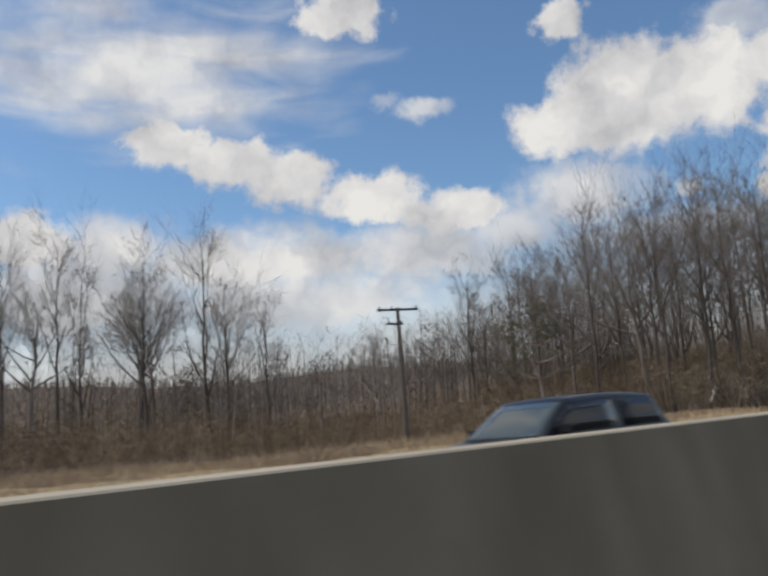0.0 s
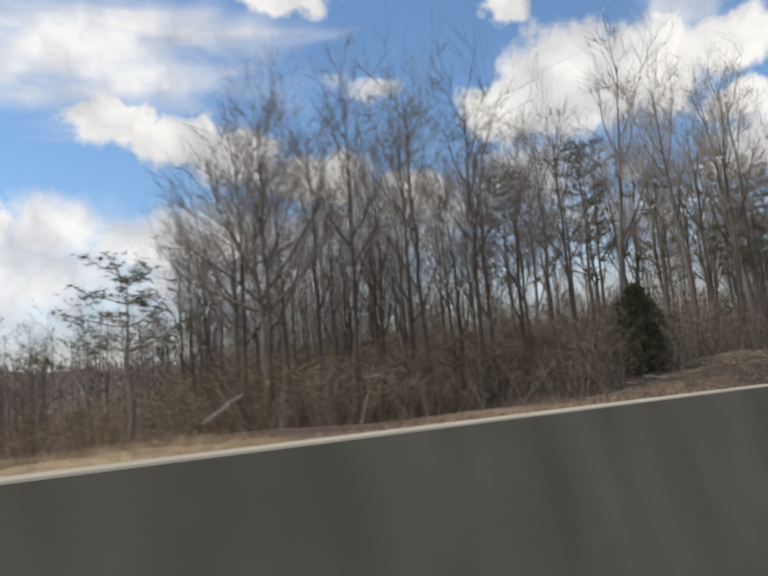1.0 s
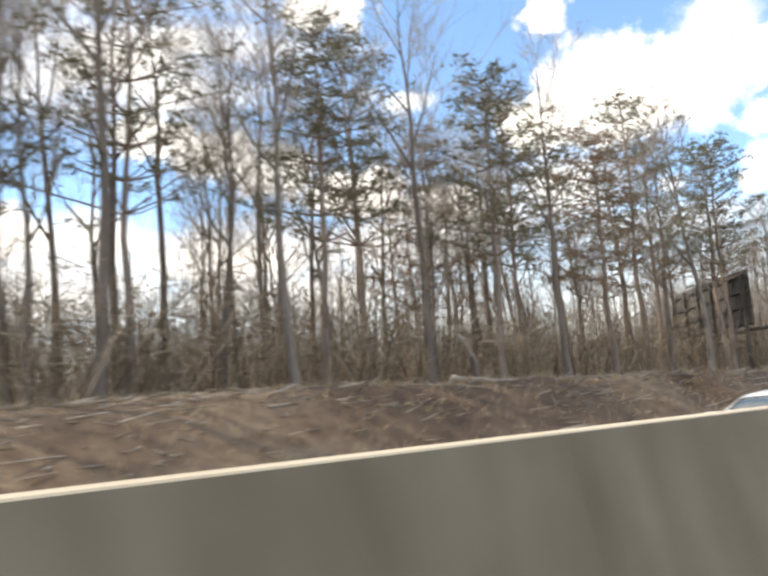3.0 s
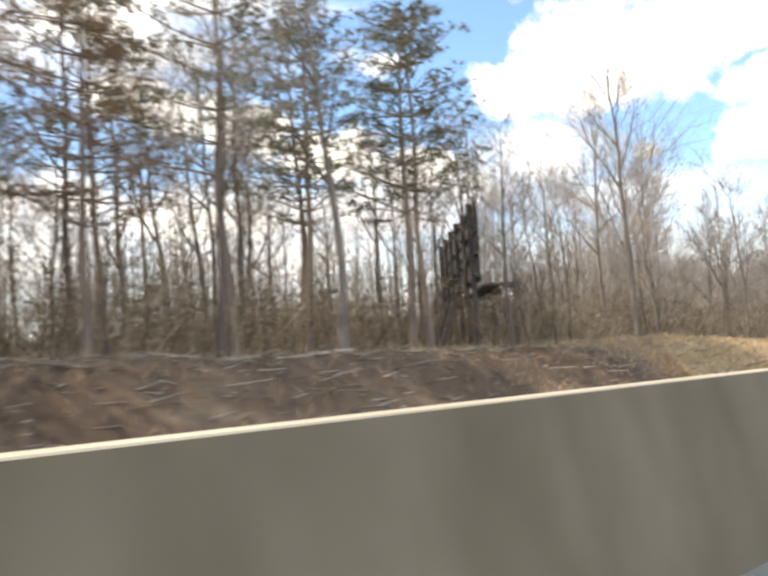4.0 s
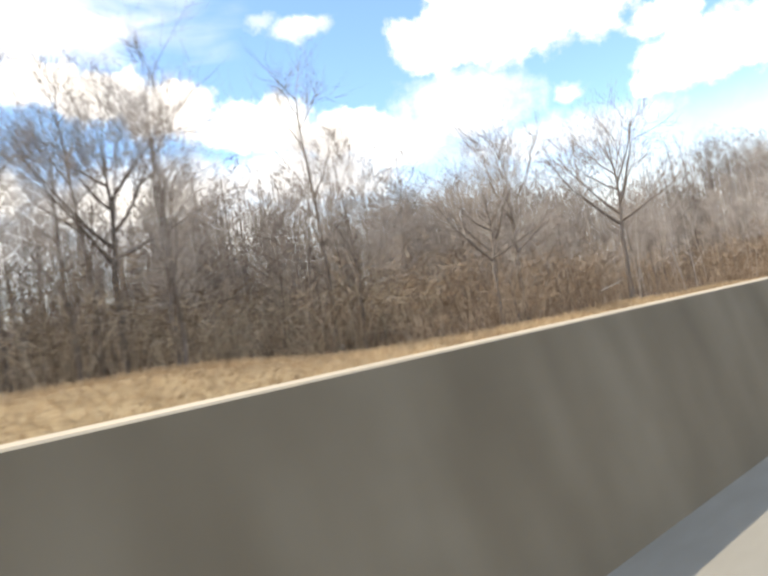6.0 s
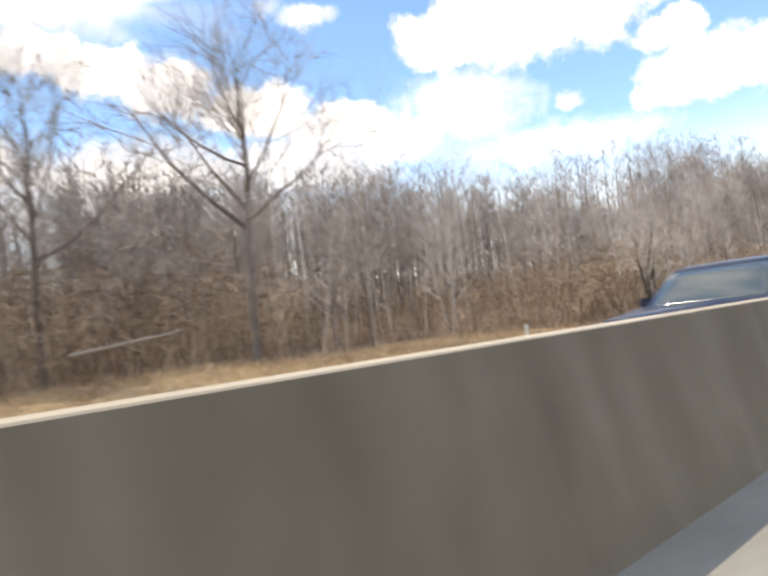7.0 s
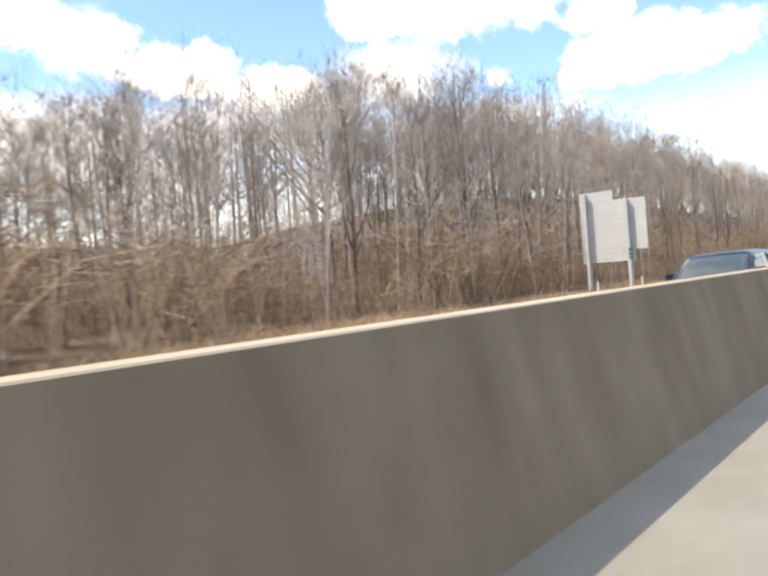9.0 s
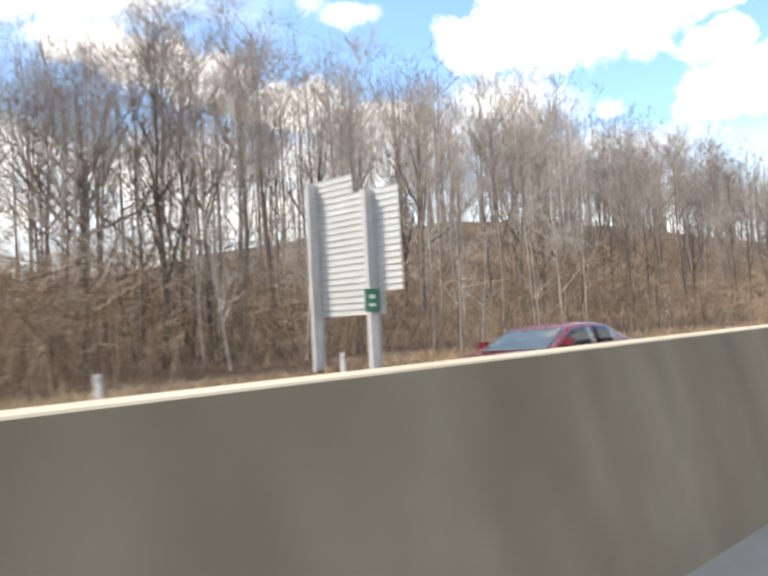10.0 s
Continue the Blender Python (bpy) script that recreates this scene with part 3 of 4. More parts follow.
def plant_woods():
    rng = random.Random(11)
    tall = [bare_tree(20 + i, 16.5 + i, 0.30 + 0.05 * i, 8, 0.33, (6, 5, 5), 0.15 + 0.015 * i,
                      "tall slender leafless tree with grey-brown bark and ascending limbs") for i in range(4)]
    wide = [bare_tree(40 + i, 11.0 + i, 0.47, 9, 0.66, (7, 6, 5), 0.18,
                      "leafless tree with a broad open crown of spreading limbs", (0.1, 0.9), 0.86, 0.8) for i in range(2)]
    small = [bare_tree(50 + i, 10.5 + i, 0.22, 7, 0.34, (7, 6, 7), 0.10,
                       "slim young leafless tree with fine upright twigs") for i in range(3)]
    poles = [bare_tree(90 + i, 13.0 + 0.8 * i, 0.36 + 0.06 * i, 8, 0.32, (7, 5, 7), 0.11,
                       "straight slender leafless tree with upright forking limbs", (1.0, 2.1)) for i in range(3)]
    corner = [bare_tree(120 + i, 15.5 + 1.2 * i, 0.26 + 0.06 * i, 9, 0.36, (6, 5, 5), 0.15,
                        "tall leafless tree with darkened bark at the corner of the woods", (0.6, 1.5), 0.97, 0.7, DARK_BARK, DIMMED_TWIG) for i in range(3)]
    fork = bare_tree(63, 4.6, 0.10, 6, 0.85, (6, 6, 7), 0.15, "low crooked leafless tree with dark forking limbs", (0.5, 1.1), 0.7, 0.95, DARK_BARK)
    pines = [pine_tree(70 + i, 16.0 + i, NEEDLES, "tall pine with olive green needles and a bare lower trunk") for i in range(2)]
    low_pine = pine_tree(78, 9.0, NEEDLES, "spreading pine at the edge of the woods", 0.46, 5, 6, 0.52)
    rust = pine_tree(74, 14.0, RUST_NEEDLES, "pine with browned needles on the bank", 0.35)
    cedar = cedar_bush(80, 5.0, 3.3)
    free_spots = []

    def free(x, y, gap):
        return all((x - a) ** 2 + (y - b) ** 2 > gap * gap for a, b in free_spots)

    used = set()

    def put(kind, x, y, s=1.0, sink=0.1):
        free_spots.append((x, y))
        turn, s = rng.uniform(0, 360), s * rng.uniform(0.93, 1.07)
        if kind.name in used:
            stand(kind, x, y, turn, s, sink)
        else:
            used.add(kind.name)
            kind.matrix_basis = pose(x, y, land(x, y) - sink, 0, 0, turn) @ Matrix.Scale(s, 4)

    # trees that stand out
    for kind, x, y, s in ((wide[0], 205.0, 21.3, 0.95), (wide[1], 199.5, 25.0, 0.85), (wide[0], 194.0, 23.0, 0.7), (wide[1], 170.1, 35.7, 1.5), (wide[0], 177.7, 30.8, 1.05), (tall[3], 148.6, 23.2, 1.0),
                          (tall[2], 171.6, 34.6, 0.95), (fork, 225.8, 16.5, 1.0), (corner[0], 36.6, 75, 1.35), (corner[2], 31, 79, 1.2),
                          (corner[1], 41, 78, 1.2), (wide[0], 18, 70, 1.3), (corner[1], 10, 74, 1.2), (corner[0], 26, 82, 1.2), (wide[0], 33, 84, 1.4),
                          (corner[0], 5, 82, 1.2), (wide[1], 45, 86, 1.3), (corner[2], 22, 76, 1.25), (corner[2], 12, 84, 1.2), (corner[0], 47, 80, 1.1), (corner[1], 15, 66, 1.1), (wide[0], 38, 92, 1.8), (wide[1], 2, 72, 1.5), (corner[0], 28, 70, 1.1), (wide[1], -6, 78, 1.4), (wide[0], 47.5, 30, 1.2), (wide[1], 51.5, 39, 1.1), (cedar, 67.8, 22.4, 1.12), (cedar, 71.7, 23.8, 0.62), (low_pine, 43.5, 36.0, 1.0)):
        put(kind, x, y, s)
    # pines on the bank
    for x, y, k in ((99, 25, 0), (104, 28, 1), (108.5, 24, 0), (113, 26, 1), (117, 23.5, 2), (119.5, 28, 0), (123, 25, 1), (128, 27, 0),
                    (134, 25.5, 1), (131, 23.6, 0), (111, 31, 2), (92, 27, 1), (86, 29, 0), (131, 31, 1), (81, 33, 1), (74, 36, 0)):
        put((pines + [rust])[k], x, y)
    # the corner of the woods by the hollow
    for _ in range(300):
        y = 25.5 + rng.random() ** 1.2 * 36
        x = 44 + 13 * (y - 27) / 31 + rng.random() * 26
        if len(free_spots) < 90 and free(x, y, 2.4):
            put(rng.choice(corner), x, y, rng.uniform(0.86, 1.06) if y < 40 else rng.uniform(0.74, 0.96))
    # the bank's woods
    for _ in range(900):
        x = rng.uniform(70, 152)
        y = 22.5 + rng.random() ** 1.2 * 20
        if len(free_spots) < 180 and free(x, y, 2.4) and (x > 90 or y > 30 or rng.random() < 0.5):
            put(rng.choice(tall), x, y, rng.uniform(0.75, 1.05) * (1.15 if x < 95 else 1.0 - 0.28 * smooth01(x, 126, 138)))
    # thinner woods past the bank
    for _ in range(500):
        x = rng.uniform(148, 192)
        y = 23.5 + rng.random() ** 1.2 * 20
        if len(free_spots) < 213 and free(x, y, 2.6):
            put(rng.choice(small + tall[:2]), x, y, rng.uniform(0.75, 1.0))
    # young woods ahead, taller further on
    tallness = {}
    for group, low, step in ((tall, 16.5, 1.0), (corner, 15.5, 1.2), (small, 10.5, 1.0), (poles, 13.0, 0.8), (wide, 11.0, 1.0)):
        for i, kind in enumerate(group):
            tallness[kind.name] = low + step * i
    for _ in range(2600):
        x = rng.uniform(188, 350)
        y = (22.0 if x < 236 else 20.5) + rng.random() * 20
        if len(free_spots) < 355 and free(x, y, 2.3 + 0.5 * smooth01(x, 258, 268)):
            reach = canopy(x) * (0.85 + 0.25 * smooth01(y, 21, 36)) * (1.25 if x > 268 and rng.random() < 0.2 else 1.0)
            kind = rng.choice(small + poles[:2]) if x < 232 else rng.choice(poles + poles + corner)
            if x > 274 and y > 25 and len(free_spots) % 3 == 0:
                kind = (wide + corner)[len(free_spots) % 4]
            put(kind, x, y, reach * rng.uniform(0.86, 1.1) / tallness[kind.name])
    # the tall trunk and the spreading trees by the road sign
    for kind, x, y, s in ((corner[0], 283.5, 24.8, 0.84), (wide[0], 281.0, 26.0, 0.85), (wide[1], 287.0, 27.5, 0.85), (wide[1], 279.0, 33.0, 1.0), (corner[1], 290.5, 24.0, 0.66)):
        put(kind, x, y, s)


plant_woods()


# ---------------------------------------------------------------- brush, far woods and grass
def sticks(name, base, tip, r0, r1, mat, sides=3):
    """Many thin stems as one mesh: tapered tubes where r1 is above nothing, else fine pointed blades; base and tip are arrays of points."""
    d = tip - base
    d /= np.linalg.norm(d, axis=1)[:, None] + 1e-9
    u = np.cross(d, np.array([0.31, 0.87, 0.12]))
    u /= np.linalg.norm(u, axis=1)[:, None] + 1e-9
    v = np.cross(d, u)
    roll = np.random.RandomState(len(base)).uniform(0, math.pi, len(base))[:, None]
    side = (u * np.cos(roll) + v * np.sin(roll)) * r0[:, None]

    def ring(sel, p, r):
        return [p[sel] + (u[sel] * math.cos(2 * math.pi * k / sides) + v[sel] * math.sin(2 * math.pi * k / sides)) * r[sel][:, None] for k in range(sides)]

    verts, loops, sizes, start = [], [], [], 0
    for blunt in (True, False):
        sel = (r1 > 0) == blunt
        n = int(sel.sum())
        if not n:
            continue
        rings = ring(sel, base, r0) + ring(sel, tip, r1) if blunt else [(base - side)[sel], (base + side)[sel], tip[sel]]
        per = len(rings)
        verts.append(np.stack(rings, axis=1).reshape(-1, 3))
        off = (start + np.arange(n) * per)[:, None]
        for k in range(sides if blunt else 1):
            face = [k, (k + 1) % sides, sides + (k + 1) % sides, sides + k] if blunt else [0, 1, 2]
            loops.append((off + np.array(face)).ravel())
            sizes.append(np.full(n, len(face)))
        start += n * per
    verts, loops, sizes = np.concatenate(verts), np.concatenate(loops).astype(np.int32), np.concatenate(sizes)
    me = bpy.data.meshes.new(name)
    me.vertices.add(len(verts))
    me.vertices.foreach_set("co", verts.ravel())
    me.loops.add(len(loops))
    me.loops.foreach_set("vertex_index", loops)
    me.polygons.add(len(sizes))
    me.polygons.foreach_set("loop_start", np.concatenate([[0], np.cumsum(sizes)[:-1]]).astype(np.int32))
    me.update(calc_edges=True)
    me.materials.append(mat)
    return new(name, me)


def bushes(name, rng, n, place, tall, stems, mat, label):
    """Thickets of many bent stems with side twigs."""
    B, T, R0, R1 = [], [], [], []
    for _ in range(n):
        x, y = place(rng)
        z = land(x, y) - 0.05
        h = tall(x, y, rng)
        c = Vector((x, y, z))
        tip_way = Vector((rng.gauss(0, 0.16), rng.gauss(0, 0.16), 0))
        for _ in range(stems):
            a = rng.uniform(0, 6.28)
            out = Vector((math.cos(a), math.sin(a), 0))
            s = c + out * rng.uniform(0, 0.5)
            m = s + (out * rng.uniform(0.02, 0.20) + tip_way + Vector((0, 0, rng.uniform(0.4, 0.62)))) * h
            t = m + (out * rng.uniform(0.0, 0.36) + tip_way + Vector((rng.gauss(0, 0.2), rng.gauss(0, 0.2), rng.uniform(0.0, 0.45)))) * h
            r = (0.005 + 0.0036 * h) * rng.choice((0.6, 0.8, 1.0, 1.3))
            for p, q, a0, a1 in ((s, m, r, r * 0.7), (m, t, r * 0.7, 0.0)):
                B.append(p), T.append(q), R0.append(a0), R1.append(a1)
            for _ in range(11):
                f = rng.uniform(0.1, 0.95)
                p = m.lerp(t, f) if rng.random() < 0.65 else s.lerp(m, 0.35 + 0.65 * f)
                q = p + Vector((rng.gauss(0, 0.19), rng.gauss(0, 0.19), rng.uniform(-0.08, 0.26))) * h * rng.uniform(0.5, 1.0)
                B.append(p), T.append(q), R0.append(r * rng.uniform(0.4, 0.7)), R1.append(0.0)
    ob = sticks(name, np.array(B), np.array(T), np.array(R0), np.array(R1), mat)
    tagged(ob, label, "brush", kind="stuff")


def grow_brush():
    rng = random.Random(5)

    def bank_place(r):
        x = r.uniform(44, 190)
        return x, 3 * (1 - smooth01(x, 50, 66)) + 21 + 3.0 * smooth01(x, 80, 100) - 1 * smooth01(x, 150, 170) + r.random() ** 1.3 * 30

    bushes("understory_brush", rng, 2700, bank_place, lambda x, y, r: r.uniform(1.0, 3.8) * (1.25 if y > 26 else 1.0) * (1.0 + 0.25 * smooth01(x, 56, 66) + 0.35 * smooth01(x, 60, 68) * (1 - smooth01(x, 100, 118)) * (1.0 if y > 25 else 0.3)), 5, SCRUB,
           "tangled brown leafless undergrowth among the trunks")

    def near_place(r):
        x = r.uniform(186, 370)
        return x, (20.6 if x < 212 else 16.9 + 1.7 * smooth01(x, 250, 262)) + r.random() ** 1.5 * (26 - 5 * smooth01(x, 255, 268) * (1 - smooth01(x, 330, 345)))

    def mounds(x, y, r):
        return r.uniform(0.75, 1.25) * (1.5 + 4.6 * max(0.0, noise.noise((x * 0.11, y * 0.13, 7.0)) + 0.30) + 0.9 * smooth01(x, 250, 258) * (1 - 0.8 * smooth01(x, 264, 272)))

    bushes("roadside_thicket", rng, 2700, near_place, mounds, 5, BRUSH,
           "dense tan and brown leafless thicket along the road")

    def crest_place(r):
        return r.uniform(250, 350), 42 + r.random() * 20

    bushes("hilltop_brush", rng, 520, crest_place, lambda x, y, r: 0.6 + 4.4 * r.random() ** 1.7, 5, SCRUB,
           "ragged brown leafless brush over the top of the hill")

    def field_place(r):
        return r.uniform(-25, 60), 25 + r.random() ** 0.8 * 60

    def corner_place(r):
        y = 27 + r.random() * 36
        return 44 + 13 * (y - 27) / 31 + r.random() * 34, y

    bushes("woodland_thicket", rng, 1000, corner_place, lambda x, y, r: r.uniform(2.2, 5.6), 5, DIMMED_SCRUB,
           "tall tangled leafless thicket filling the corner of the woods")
    bushes("field_brush", rng, 1900, field_place, lambda x, y, r: r.uniform(1.0, 3.4) * (1.0 + 0.5 * smooth01(y, 40, 65)), 5, DIMMED_SCRUB,
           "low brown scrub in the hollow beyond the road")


def grow_far_woods():
    """Leafless woods behind the first trees, on the hillside and the ridge."""
    rng = random.Random(9)

    def wood(name, spots, low, high, girth, boughs, twigs, label, mat=WOODS):
        B, T, R0, R1 = [], [], [], []
        for x, y in spots:
            base = Vector((x, y, land(x, y) - 0.3))
            h = rng.uniform(low, high) * (1.0 + 0.36 * smooth01(x, 255, 320) if y > 45 else 1.0)
            top = base + Vector((rng.gauss(0, 0.5), rng.gauss(0, 0.5), h))
            B.append(base), T.append(top), R0.append(girth), R1.append(0.02)
            for i in range(boughs):
                f = 0.22 + 0.76 * (i + rng.random()) / boughs
                p = base.lerp(top, f)
                a = rng.uniform(0, 6.28)
                ln = h * (0.17 + 0.24 * (1 - f))
                q = p + Vector((math.cos(a) * 0.8, math.sin(a) * 0.8, rng.uniform(0.4, 1.0))) * ln * rng.uniform(0.6, 1.1)
                B.append(p), T.append(q), R0.append(girth * 0.5 * (1.15 - f)), R1.append(0.0)
                for _ in range(twigs):
                    c = p.lerp(q, rng.uniform(0.25, 1.0))
                    e = c + Vector((rng.gauss(0, 0.42), rng.gauss(0, 0.42), rng.uniform(0.15, 0.75))) * ln * 0.7
                    B.append(c), T.append(e), R0.append(min(0.02, girth * rng.uniform(0.1, 0.2))), R1.append(0.0)
        ob = sticks(name, np.array(B), np.array(T), np.array(R0), np.array(R1), mat)
        tagged(ob, label, "woods", kind="stuff")

    young = []
    while len(young) < 170:
        x = rng.uniform(208, 305)
        y = (21.5 if x < 222 else 18.6) + rng.random() * 18
        if all((x - a) ** 2 + (y - b) ** 2 > 1.5 for a, b in young):
            young.append((x, y))
    wood("sapling_thicket", young, 5.5, 9.5, 0.05, 13, 12, "thin leafless saplings standing close together beside the road", TWIG)
    deep = [(rng.uniform(62, 110), 42 + rng.random() * 42) for _ in range(150)]
    deep += [(rng.uniform(66, 118), 48 + rng.random() * 36) for _ in range(110)]
    deep += [(rng.uniform(110, 152), 40 + rng.random() ** 1.3 * 40) for _ in range(160)]
    deep += [(rng.uniform(36, 84), 68 + rng.random() * 44) for _ in range(170)]
    deep += [(rng.uniform(-30, 52), 80 + rng.random() * 40) for _ in range(120)]
    deep += [(rng.uniform(150, 205), 36 + rng.random() * 34) for _ in range(230)]
    wood("deep_woods", deep, 8.5, 13, 0.115, 13, 10, "grey-brown leafless woods behind the first row of trees")
    # the wooded hill: its slope, then the trees along its crest, thin where the sky shows between them
    slope = [(rng.uniform(186, 262), 31 + rng.random() * 18) for _ in range(210)]
    slope += [(rng.uniform(262, 335), 29 + rng.random() * 19) for _ in range(72)]
    slope += [(rng.uniform(335, 640), 20 + rng.random() ** 0.8 * 32) for _ in range(330)]
    wood("slope_woods", slope, 8, 11.5, 0.10, 13, 10, "brown leafless woods on the slope of the hill")
    crest = [(rng.uniform(190, 262), 49 + rng.random() * 20) for _ in range(230)]
    crest += [(rng.uniform(262, 340), 50 + rng.random() * 14) for _ in range(54)]
    crest += [(rng.uniform(340, 640), 49 + rng.random() * 22) for _ in range(420)]
    wood("crest_woods", crest, 11.5, 14.5, 0.17, 12, 10, "grey-brown leafless trees along the crest of the hill", DIMMED_TWIG)
    hill = [(rng.uniform(-60, 60), 90 + rng.random() * 60) for _ in range(350)]
    hill += [(rng.uniform(160, 250), 68 + rng.random() * 40) for _ in range(260)]
    wood("hillside_woods", hill, 7, 12, 0.16, 9, 6, "distant brown leafless woods beyond the field", SCRUB)
    ridge = [(rng.uniform(-100, 620), rng.uniform(330, 500)) for _ in range(3600)]
    wood("ridge_woods", ridge, 4, 7, 0.3, 4, 0, "far wooded ridge, brown and leafless")


def grow_grass():
    r = np.random.RandomState(3)

    def blades(n, x0, x1, y0, y1):
        return r.uniform(x0, x1, n), y0 + r.beta(1.0, 1.2, n) * (y1 - y0)

    strips = [blades(26000, -20, 40, 12.75, 25), blades(7000, 38, 64, 12.75, 19), blades(6000, 60, 132, 12.75, 21), blades(2500, 128, 140, 12.75, 21), blades(62000, 137, 192, 12.75, 21.5),
              blades(34000, 184, 216, 12.75, 20.8), blades(32000, 212, 335, 12.75, 17.2)]
    x = np.concatenate([a for a, _ in strips])
    y = np.concatenate([b for _, b in strips])
    z = np.array([land(a, b) for a, b in zip(x.tolist(), y.tolist())])
    h = r.uniform(0.16, 0.46, len(x))
    base = np.stack([x, y, z - 0.02], 1)
    tip = base + np.stack([r.normal(0, 0.45, len(x)) * h, r.normal(0, 0.45, len(x)) * h, h * 0.85], 1)
    ob = sticks("verge_grass", base, tip, r.uniform(0.01, 0.02, len(x)), np.zeros(len(x)), GRASS)
    tagged(ob, "long dry straw-coloured grass on the verge", "grass", kind="stuff")


def scatter_debris():
    """Broken sticks and clods that lie on the cut bank."""
    r = np.random.RandomState(8)
    n = 3000
    x, y = r.uniform(60, 150, n), 13.6 + r.beta(1.6, 1.1, n) * 8.5
    z = np.array([land(a, b) for a, b in zip(x.tolist(), y.tolist())])
    a, ln = r.uniform(0, 6.28, n), r.gamma(2.0, 0.22, n) + 0.1
    base = np.stack([x, y, z + 0.02], 1)
    tip = base + np.stack([np.cos(a) * ln, np.sin(a) * ln, r.uniform(-0.02, 0.28, n) * ln], 1)
    ob = sticks("bank_debris", base, tip, r.uniform(0.012, 0.045, n), r.uniform(0.006, 0.02, n), LOGWOOD)
    tagged(ob, "broken sticks and branches strewn over the bank", "debris", kind="stuff")


grow_brush()
grow_far_woods()
grow_grass()
scatter_debris()

# ---------------------------------------------------------------- vehicles on the far carriageway
def cylinder(bm, c, r, half, sides=20, inner=0.0):
    """A wheel-like drum along y round the point c."""
    rings = []
    for y, rr in ((-half, r * 0.93), (-half * 0.7, r), (half * 0.7, r), (half, r * 0.93)):
        rings.append([bm.verts.new((c[0] + rr * math.cos(2 * math.pi * k / sides), c[1] + y, c[2] + rr * math.sin(2 * math.pi * k / sides))) for k in range(sides)])
    for a, b in zip(rings, rings[1:]):
        for k in range(sides):
            bm.faces.new((a[k], a[(k + 1) % sides], b[(k + 1) % sides], b[k]))
    bm.faces.new(rings[0])
    bm.faces.new(rings[-1][::-1])
    return bm


def slab(bm, pts, inward):
    """A pane with thickness: the outline and the same outline moved inward."""
    a = [bm.verts.new(p) for p in pts]
    b = [bm.verts.new(Vector(p) + Vector(inward)) for p in pts]
    n = len(pts)
    bm.faces.new(a)
    bm.faces.new(b[::-1])
    for i in range(n):
        bm.faces.new((a[i], b[i], b[(i + 1) % n], a[(i + 1) % n]))
    return bm


